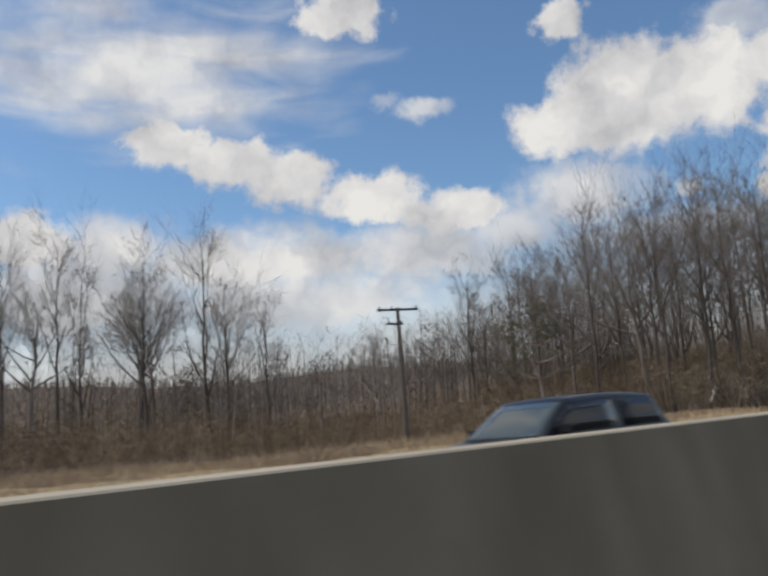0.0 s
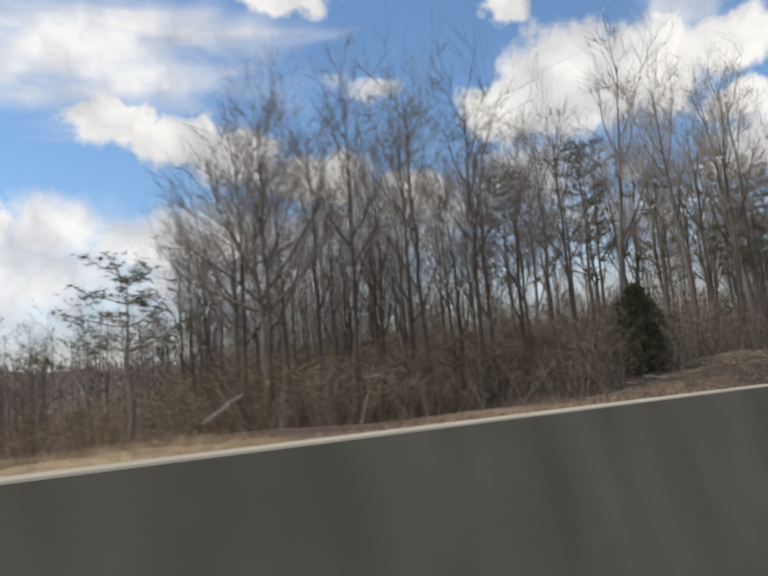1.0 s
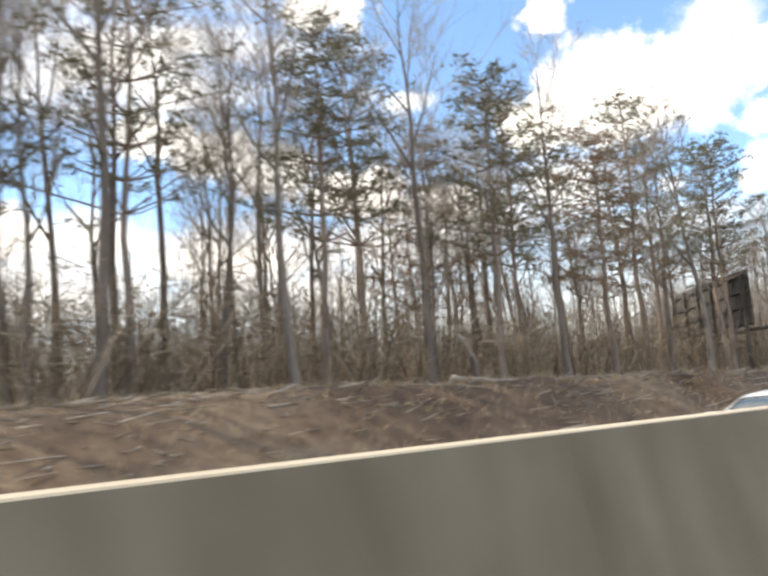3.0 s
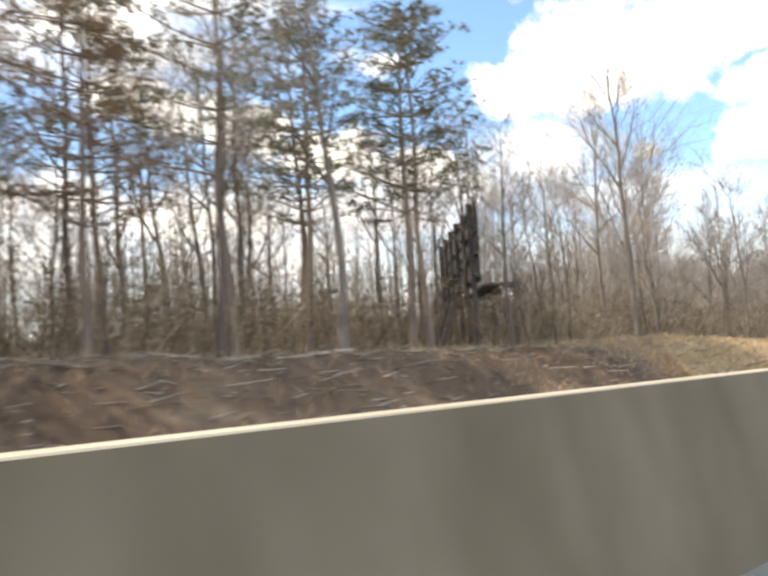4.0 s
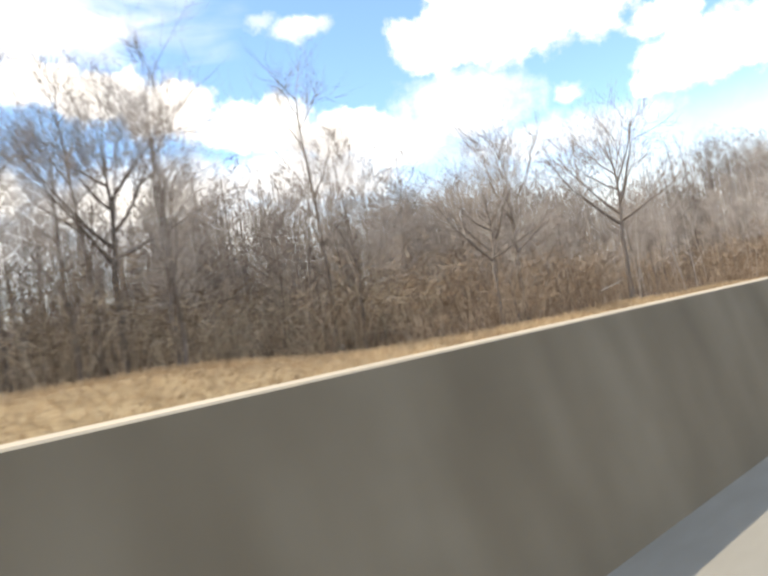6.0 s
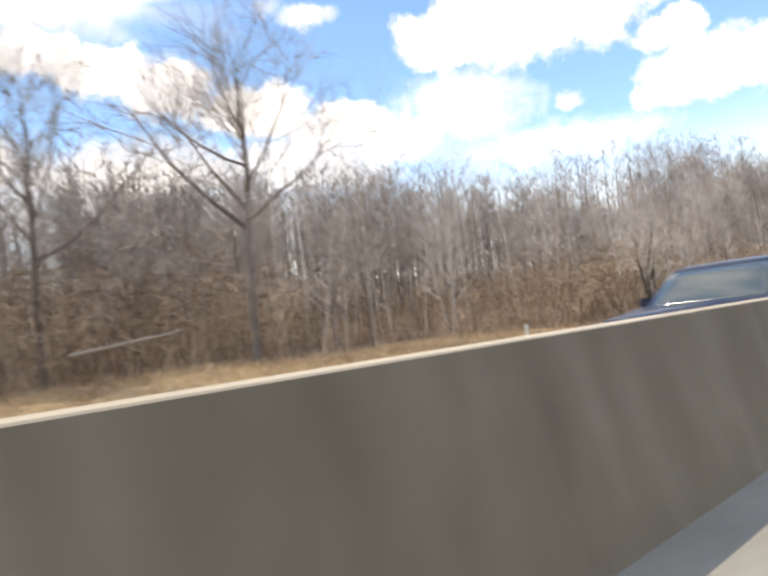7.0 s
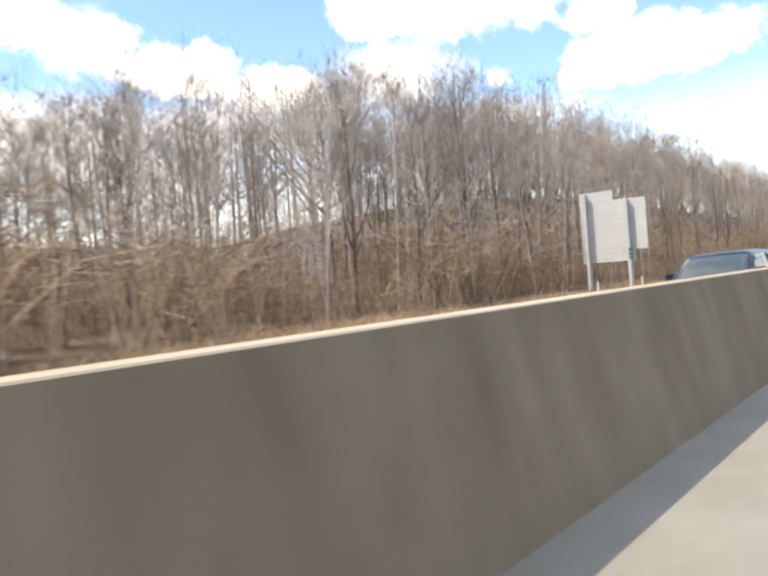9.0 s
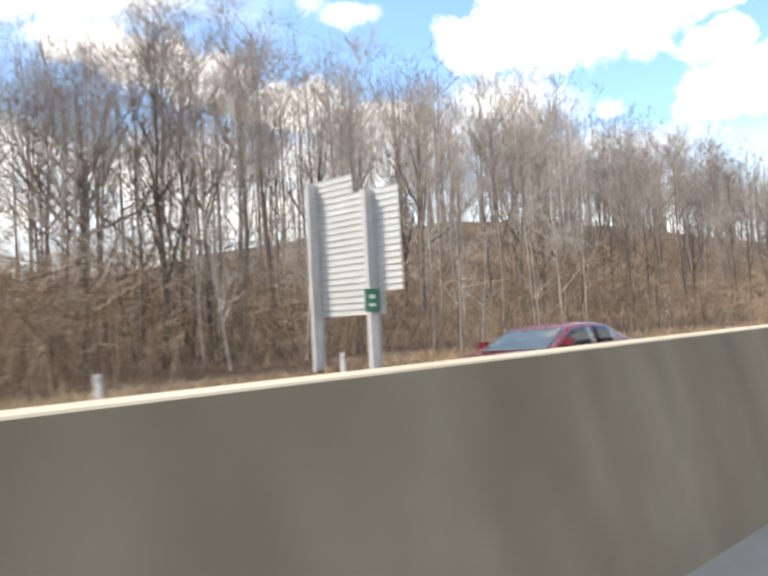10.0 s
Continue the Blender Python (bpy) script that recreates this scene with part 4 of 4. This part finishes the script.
def vehicle(name, label, paint, body, cabin, width, belt, roof, wheels, radius, x, y, pickup=False):
    """A car that faces -x. body: its side outline; cabin: x of windscreen foot, roof front, roof rear and rear foot."""
    root = new(name)
    tagged(root, label, "pickup truck" if pickup else "car", group="vehicles on the far carriageway")
    root.matrix_basis = pose(x, y, far_road(y), -math.degrees(math.atan(FALL)), 0, 0)
    w = width / 2
    part("body", prism(bmesh.new(), body, "y", -w, w), paint, root, bevel=0.05, smooth=True)
    f0, f1, r1, r0 = cabin
    wt = w * 0.80
    bw = w * 0.965

    def at(px, pz, side, out=0.0):
        k = (pz - belt) / (roof - belt)
        return (px, side * (bw + (wt - bw) * k + out), pz)

    base = belt - 0.04
    # stations along the cabin with the height of its top line
    line = [(f0 + (f1 - f0) * t, base + (roof - 0.05 - base) * t + 0.09 * t * (1 - t)) for t in (0.03, 0.12, 0.3, 0.5, 0.7, 0.88, 1.0)]
    first_roof = len(line) - 1
    line += [(f1 + (r1 - f1) * t, roof - 0.05 + 0.2 * t * (1 - t)) for t in (0.07, 0.18, 0.34, 0.47, 0.53, 0.7, 0.86, 0.95)]
    last_roof = len(line)
    line += [(r1 + (r0 - r1) * t, roof - 0.05 + (base - roof + 0.05) * t + 0.12 * t * (1 - t)) for t in (0.0, 0.15, 0.4, 0.65, 0.88, 0.97)]
    half = [(1.0, 0.0), (1.0, 0.10), (0.997, 0.36), (0.99, 0.60), (0.975, 0.80), (0.945, 0.885), (0.875, 0.95), (0.75, 0.983), (0.42, 0.996)]
    across = half + [(0.0, 1.0)] + [(-a, b) for a, b in half[::-1]]
    na, ns = len(across), len(line)

    def skin(i, k, out=0.0):
        px, top = line[i]
        a, b = across[k]
        z = base + (top - base) * b
        return Vector((px, a * (bw + (wt - bw) * (z - base) / (roof - base)) + math.copysign(out, a) * (abs(a) > 0.8), z + out * (abs(a) <= 0.8)))

    def patch(name, mat, i0, i1, k0, k1, note="", out=0.006, deep=0.03):
        """A pane that follows the cabin's skin, with thickness."""
        bm = bmesh.new()
        c = Vector(((f1 + r1) / 2, 0, base))
        for lift in (1, 0):
            g = [[bm.verts.new(skin(i, k, out) + (Vector((0, 0, 0)) if lift else (c - skin(i, k)).normalized() * deep)) for k in range(k0, k1 + 1)] for i in range(i0, i1 + 1)]
            for p, q in zip(g, g[1:]):
                for m in range(k1 - k0):
                    bm.faces.new((p[m], p[m + 1], q[m + 1], q[m]))
        bmesh.ops.bridge_loops(bm, edges=[e for e in bm.edges if len(e.link_faces) == 1])
        return part(name, bm, mat, root, note, smooth=True)

    bm = bmesh.new()
    grid = [[bm.verts.new(skin(i, k)) for k in range(na)] for i in range(ns)]
    for p, q in zip(grid, grid[1:]):
        for m in range(na - 1):
            bm.faces.new((p[m], p[m + 1], q[m + 1], q[m]))
        bm.faces.new((p[0], q[0], q[-1], p[-1]))
    bm.faces.new(grid[0])
    bm.faces.new(grid[-1][::-1])
    part("cabin", bm, paint, root, smooth=True)
    mid = first_roof + 4
    for k0, k1 in ((1, 4), (na - 5, na - 2)):
        patch("side_window", GLASS, 3, mid, k0, k1, "dark tinted glass")
        patch("side_window", GLASS, mid + 1, last_roof + 1, k0, k1, "dark tinted glass")
    for side in (-1, 1):
        part("mirror", box(bmesh.new(), f0 + 0.32, f0 + 0.45, min(side * bw, side * (bw + 0.17)), max(side * bw, side * (bw + 0.17)), belt + 0.02, belt + 0.15), paint, root, bevel=0.03)
    patch("windscreen", WINDSCREEN, 0, first_roof - 1, 6, na - 7, "raked windscreen glass")
    patch("rear_window", GLASS, last_roof + 1, ns - 2, 6, na - 7, "dark rear glass")
    nose, tail = min(p[0] for p in body), max(p[0] for p in body)
    for side in (-1, 1):
        ya, yb = sorted((side * (w - 0.12), side * (w - 0.5)))
        part("headlight", box(bmesh.new(), nose - 0.012, nose + 0.1, ya, yb, 0.60, 0.74), LAMP_GLASS, root, "clear headlamp lens", bevel=0.02)
        part("tail_light", box(bmesh.new(), tail - 0.1, tail + 0.012, ya, yb, 0.72, 0.92), RED_LENS, root, "red tail lamp lens", bevel=0.02)
        for wx in wheels:
            wheel = part("wheel", cylinder(bmesh.new(), (wx, side * (w - 0.10), radius), radius, 0.11), RUBBER, root, "black rubber tyre")
            part("rim", cylinder(bmesh.new(), (wx, side * (w - 0.085), radius), radius * 0.62, 0.105, 14), RIM, wheel, "silver alloy rim")
    part("grille", box(bmesh.new(), nose - 0.01, nose + 0.05, -0.45, 0.45, 0.42, 0.58), TRIM, root, "black grille")
    if pickup:
        part("bed_rail", box(bmesh.new(), r0 + 0.1, tail - 0.05, -w + 0.01, -w + 0.09, belt - 0.02, belt + 0.035), TRIM, root, "black bed rail cap", bevel=0.01)
        part("bed_rail", box(bmesh.new(), r0 + 0.1, tail - 0.05, w - 0.09, w - 0.01, belt - 0.02, belt + 0.035), TRIM, root, "black bed rail cap", bevel=0.01)
    return root


def sedan(x, y, paint, label, roof=1.40):
    body = [(-2.3, 0.30), (-2.35, 0.55), (-2.25, 0.74), (-1.1, 0.92), (1.35, 0.96), (2.2, 0.94), (2.35, 0.72), (2.32, 0.35), (2.1, 0.24), (-2.1, 0.24)]
    return vehicle("sedan", label, paint, body, (-1.15, -0.30, 0.95, 1.75), 1.78, 0.94, roof, (-1.4, 1.4), 0.32, x, y)


def wagon(x, y, paint, label, roof=1.66):
    body = [(-2.3, 0.32), (-2.36, 0.60), (-2.25, 0.86), (-1.25, 1.02), (2.15, 1.06), (2.32, 0.80), (2.30, 0.40), (2.1, 0.28), (-2.1, 0.28)]
    return vehicle("sport_utility_car", label, paint, body, (-1.30, -0.45, 1.95, 2.25), 1.84, 1.04, roof, (-1.4, 1.4), 0.35, x, y)


def pickup_truck(x, y, paint, label):
    body = [(-2.75, 0.42), (-2.80, 0.80), (-2.70, 1.14), (-1.45, 1.25), (2.40, 1.22), (2.45, 0.75), (2.40, 0.50), (2.2, 0.40), (-2.5, 0.40)]
    return vehicle("pickup_truck", label, paint, body, (-1.50, -0.75, 0.55, 0.80), 1.95, 1.23, 1.80, (-1.75, 1.55), 0.38, x, y, pickup=True)


def work_truck(x, y, paint, label):
    """A pickup with a plank-sided bed and a steel rack over the cab."""
    body = [(-2.75, 0.42), (-2.80, 0.80), (-2.70, 1.14), (-1.45, 1.25), (2.95, 1.22), (3.0, 0.75), (2.95, 0.50), (2.6, 0.40), (-2.5, 0.40)]
    root = vehicle("work_truck", label, paint, body, (-1.50, -0.70, 0.60, 0.85), 1.95, 1.23, 1.82, (-1.75, 1.85), 0.38, x, y, pickup=True)
    for side in (-1, 1):
        for k in range(3):
            z = 1.26 + 0.17 * k
            part("side_board", box(bmesh.new(), 0.95, 2.93, side * 0.94 - 0.02, side * 0.94 + 0.02, z, z + 0.155), BOARD, root, "dark red-brown side board", bevel=0.006)
        for px in (1.0, 1.9, 2.85):
            part("stake", box(bmesh.new(), px - 0.03, px + 0.03, side * 0.985 - 0.02, side * 0.985 + 0.02, 1.15, 2.06 if px != 1.9 else 1.8), RACK, root)
        part("rack_rail", box(bmesh.new(), -1.35, 3.0, side * 0.98 - 0.025, side * 0.98 + 0.025, 2.06, 2.11), RACK, root, "pale steel rack rail", bevel=0.008)
        part("rack_post", prism(bmesh.new(), [(-1.30, 2.06), (-1.24, 2.06), (-0.56, 1.30), (-0.62, 1.30)], "y", side * 1.0 - 0.02, side * 1.0 + 0.02), RACK, root)
    for px in (-1.2, 0.2, 1.6, 2.85):
        part("crossbar", box(bmesh.new(), px - 0.025, px + 0.025, -0.955, 0.955, 2.062, 2.108), RACK, root, bevel=0.008)
    part("tailgate", box(bmesh.new(), 2.9, 2.94, -0.9, 0.9, 1.24, 1.74), BOARD, root, "dark red-brown tailgate", bevel=0.01)
    base = root.matrix_basis.copy()
    for ly, x0, x1 in ((-0.62, -1.7, 2.9), (0.12, -0.6, 3.3)):
        lad = new("ladder")
        tagged(lad, "wooden ladder lying on the truck's roof rack", "ladder", group="ladders on the truck rack")
        lad.matrix_basis = base @ Matrix.Translation((0, ly, 2.112))
        for dy in (0.0, 0.42):
            part("stile", box(bmesh.new(), x0, x1, dy - 0.02, dy + 0.02, 0.0, 0.085), LADDER_WOOD, lad, bevel=0.006)
        for k in range(int((x1 - x0) / 0.3)):
            px = x0 + 0.15 + 0.3 * k
            part("rung", box(bmesh.new(), px - 0.016, px + 0.016, 0.021, 0.399, 0.03, 0.062), LADDER_WOOD, lad)
    for px, py in ((0.3, -1.02), (2.2, -1.02)):
        part("warning_flag", prism(bmesh.new(), [(px - 0.18, 2.05), (px + 0.16, 2.05), (px + 0.2, 1.9), (px + 0.02, 1.86), (px - 0.2, 1.91)], "y", py - 0.012, py), RED_LENS, root, "red cloth flag tied to the rack")


BOARD = material("red-brown board paint", [(0.3, (0.05, 0.022, 0.02)), (0.7, (0.11, 0.05, 0.045))], scale=2.0, squash=(0.4, 2, 2), bump=0.3)
RACK = plain("worn pale steel", (0.36, 0.35, 0.33), 0.5, 0.3)
LADDER_WOOD = material("weathered ladder wood", [(0.3, (0.24, 0.17, 0.11)), (0.7, (0.45, 0.35, 0.25))], scale=3.0, squash=(0.3, 2, 2), bump=0.2)
LANE, OUTER = 5.0, 8.6
BLUE_BLACK = plain("dark blue paint", (0.014, 0.018, 0.036), 0.3, 0.0, 0.35, 0.25)
BLACK_PAINT = plain("black paint", (0.008, 0.008, 0.012), 0.3, 0.0, 0.3, 0.2)
SILVER = plain("silver paint", (0.42, 0.45, 0.48), 0.3, 0.5, 0.5, 0.5)
WHITE_CAR = plain("white car paint", (0.68, 0.69, 0.70), 0.3, 0.0, 0.5, 0.5)
GREY_CAR = plain("grey blue paint", (0.05, 0.06, 0.075), 0.3, 0.2, 0.4, 0.3)
RED_CAR = plain("dark red paint", (0.15, 0.013, 0.026), 0.28, 0.1, 0.5, 0.6)
wagon(10.6, OUTER, BLACK_PAINT, "black sport utility car on the far carriageway")
sedan(52.2, LANE, SILVER, "silver sedan on the far carriageway")
sedan(93.4, LANE, WHITE_CAR, "white sedan on the far carriageway", 1.36)
pickup_truck(201.2, 4.2, BLUE_BLACK, "dark blue pickup truck with an open bed")
work_truck(229.5, LANE, GREY_CAR, "grey-blue work truck with a ladder rack and board-sided bed")
wagon(262.35, LANE, BLUE_BLACK, "dark blue sport utility car on the far carriageway", 1.62)
sedan(282.6, OUTER, RED_CAR, "dark red sedan on the far carriageway", 1.36)


POSTER = plain("pale poster", (0.72, 0.80, 0.60), 0.6)


# ---------------------------------------------------------------- signs, posts and poles
def road_sign(x):
    """The back of a large stepped road sign: stacked aluminium planks on two steel posts."""
    root = new("road_sign")
    tagged(root, "back of a large stepped aluminium road sign on two steel posts", "road sign")
    root.location = (x, 15.85, land(x, 15.85))
    g = -land(x, 15.85)

    def planks(y0, y1, z0, z1):
        n = max(1, round((z1 - z0) / 0.175))
        h = (z1 - z0) / n
        for i in range(n):
            z = z0 + i * h + g
            bm = prism(bmesh.new(), [(0.0, z + 0.006), (0.0, z + h - 0.006), (-0.032, z + h - 0.006), (-0.032, z + h - 0.02), (-0.014, z + h - 0.024),
                                     (-0.014, z + 0.024), (-0.032, z + 0.02), (-0.032, z + 0.006)], "y", y0, y1)
            part("panel", bm, SIGN_BACK, root)

    planks(-0.05, 1.88, 1.43, 5.36)
    planks(-1.12, -0.056, 1.43, 4.82)
    planks(-1.80, -1.126, 2.04, 4.80)
    for y, high in ((1.46, 5.28 + g), (-0.86, 4.75 + g)):
        bm = bmesh.new()
        box(bm, -0.055, -0.036, y - 0.07, y + 0.07, -0.4, high)
        box(bm, -0.375, -0.055, y - 0.008, y + 0.008, -0.4, high)
        box(bm, -0.395, -0.375, y - 0.07, y + 0.07, -0.4, high)
        part("post", bm, GALV, root, "galvanised steel beam post")
    plaque = part("plaque", box(bmesh.new(), -0.58, -0.06, -0.95, -0.934, 1.50 + g, 2.10 + g), GREEN, root, "small green plaque with pale marks", bevel=0.004)
    part("mark", box(bmesh.new(), -0.42, -0.22, -0.954, -0.95, 1.85 + g, 1.95 + g), WHITE_PAINT, plaque)
    part("mark", box(bmesh.new(), -0.45, -0.20, -0.954, -0.95, 1.64 + g, 1.72 + g), WHITE_PAINT, plaque)


def billboard(x, y, turn):
    """A wide billboard among the trees: pale front, dark framed back, on six posts."""
    root = new("billboard")
    tagged(root, "wide roadside billboard with a pale front and dark timber back", "billboard")
    z0 = land(x + 4, y + 4)
    root.matrix_basis = pose(x, y, z0, 0, 0, turn)
    top, low, wide = 9.35 - z0, 5.25 - z0, 14.6
    for i in range(12):
        u = wide * i / 12
        part("panel", box(bmesh.new(), u + 0.01, u + wide / 12 - 0.01, -0.03, 0.0, low, top), DARK_STEEL, root)
    part("poster", box(bmesh.new(), 0.1, wide - 0.1, -0.05, -0.034, low + 0.1, top - 0.1), POSTER, root, "pale blank printed poster face")
    for i in range(6):
        u = 0.7 + i * (wide - 1.4) / 5
        part("post", box(bmesh.new(), u - 0.1, u + 0.1, 0.15, 0.38, -1.2, top - 0.1), DARK_STEEL, root, bevel=0.01)
        part("brace", prism(bmesh.new(), [(0.38, low + 1.7), (0.38, low + 1.5), (2.3, -0.8), (2.5, -0.8)], "x", u - 0.05, u + 0.05), DARK_STEEL, root)
    for k in range(4):
        z = low + 0.2 + k * 1.15
        part("stringer", box(bmesh.new(), 0.0, wide, 0.003, 0.147, z, z + 0.16), DARK_STEEL, root)
    part("walkway", box(bmesh.new(), -0.4, wide + 0.2, -1.0, -0.06, low - 0.3, low - 0.2), DARK_STEEL, root)
    for i in range(4):
        u = 1.6 + i * 3.8
        lamp_arm = part("lamp_arm", box(bmesh.new(), u - 0.03, u + 0.03, -1.7, -0.1, low - 0.19, low - 0.13), DARK_STEEL, root)
        part("floodlight", box(bmesh.new(), u - 0.3, u + 0.3, -1.95, -1.65, low - 0.25, low + 0.0), DARK_STEEL, lamp_arm, bevel=0.04)


def utility_pole(x, y):
    root = new("utility_pole")
    tagged(root, "weathered wooden utility pole with two crossarms", "utility pole")
    z = land(x, y)
    root.location = (x, y, z)
    h = 7.25 - z
    v, f = [], []
    tube(v, f, [Vector((0, 0, -0.5)), Vector((0, 0, h * 0.5)), Vector((0, 0, h))], [0.17, 0.15, 0.12], 10)
    mesh_object("pole", v, f, POLE_WOOD, root, smooth=True)
    c, s = math.cos(radians(-25)), math.sin(radians(-25))
    for zz, a, b in ((h - 0.12, -1.25, 1.2), (h - 0.95, -0.75, 0.25)):
        arm = part("crossarm", box(bmesh.new(), a, b, -0.17, -0.05, zz - 0.07, zz + 0.07), POLE_WOOD, root, bevel=0.01)
        arm.rotation_euler = (0, 0, radians(-25))
        for px in (a + 0.12, b - 0.12, (a + b) / 2 - 0.35):
            part("insulator", box(bmesh.new(), px - 0.04, px + 0.04, -0.15, -0.07, zz + 0.07, zz + 0.2), GALV, arm, bevel=0.015)


def marker_post(x, y, h):
    root = new("marker_post")
    tagged(root, "short pale marker post on the verge", "marker post", group="marker posts along the verge")
    root.location = (x, y, land(x, y))
    part("post", prism(bmesh.new(), [(-0.045, -0.02), (0.045, -0.02), (0.05, 0.02), (0.0, 0.035), (-0.05, 0.02)], "z", -0.2, h), WHITE_PAINT, root)
    part("reflector", box(bmesh.new(), -0.035, 0.035, -0.026, -0.0205, h - 0.16, h - 0.06), GALV, root)


def log(x, y, length, r, turn, tilt=0.0, lift=0.0, label="pale weathered fallen log lying on the bank"):
    rng = random.Random(int(x * 10))
    v, f = [], []
    pts = [Vector((-length / 2 + length * i / 6, rng.uniform(-0.06, 0.06), rng.uniform(-0.04, 0.04))) for i in range(7)]
    tube(v, f, pts, [r * (1.1 - 0.45 * i / 6) * rng.uniform(0.9, 1.1) for i in range(7)], 8)
    f.append(tuple(range(7, -1, -1)))
    f.append(tuple(range(len(v) - 8, len(v))))
    for i in (2, 4, 5):
        tube(v, f, [pts[i], pts[i] + Vector((0.2, rng.uniform(-0.4, 0.4), rng.uniform(0.15, 0.5)))], [r * 0.4, r * 0.15], 4)
    ob = mesh_object("fallen_log", v, f, LOGWOOD, smooth=True)
    tagged(ob, label, "fallen log", group="fallen logs on the bank")
    ob.matrix_basis = pose(x, y, land(x, y) + r * 0.6 + lift, 0, tilt, turn)


def snag(x, y, h):
    """A broken trunk with a pale splintered top."""
    root = new("broken_trunk")
    tagged(root, "snapped tree trunk with a pale splintered top", "broken tree")
    root.location = (x, y, land(x, y))
    v, f = [], []
    tube(v, f, [Vector((0, 0, -0.3)), Vector((-0.1, 0, h * 0.5)), Vector((-0.3, 0, h - 0.7))], [0.16, 0.14, 0.12], 8)
    mesh_object("trunk", v, f, BARK, root, smooth=True)
    v, f = [], []
    tube(v, f, [Vector((-0.3, 0, h - 0.8)), Vector((-0.75, 0, h - 0.15)), Vector((-1.05, 0.1, h + 0.15))], [0.12, 0.16, 0.05], 6)
    tube(v, f, [Vector((-0.4, 0, h - 0.6)), Vector((-0.6, 0.1, h + 0.05))], [0.08, 0.02], 5)
    mesh_object("splinter", v, f, LOGWOOD, root)


road_sign(284.4)
billboard(137.0, 24.7, 50.0)
utility_pole(28.9, 34.0)
for px in (209.8, 276.0, 281.8, 287.6):
    marker_post(px, 13.62, 1.0)
rng_l = random.Random(4)
for x, y, ln, turn in ((73.0, 19.4, 2.2, 20), (75.5, 20.2, 2.8, -12), (79.0, 19.6, 3.2, 8), (81.5, 20.5, 2.0, -30), (84, 19.2, 3.0, 15), (70.0, 18.0, 1.6, 5),
                       (88, 20.3, 2.6, -8), (97, 19.8, 2.4, 12), (103.5, 20.0, 4.2, -6), (107, 18.7, 2.4, 25), (110.5, 19.3, 3.0, -15), (118, 20.0, 2.0, 10),
                       (122.5, 20.4, 4.5, -5), (125.5, 21.0, 2.8, 14), (134, 19.5, 2.2, -20), (140, 18.6, 1.8, 30), (66, 20.6, 1.8, -25)):
    log(x, y, ln, rng_l.uniform(0.05, 0.11), turn, rng_l.uniform(-6, 6))
log(39.8, 21.3, 2.0, 0.07, 20, -24, 0.9, "pale broken branch leaning in the scrub")
log(199.5, 19.5, 3.6, 0.05, 8, -6, 1.1, "pale bent branch lying over the thicket")
snag(106.3, 23.5, 4.0 - land(106.3, 23.5))
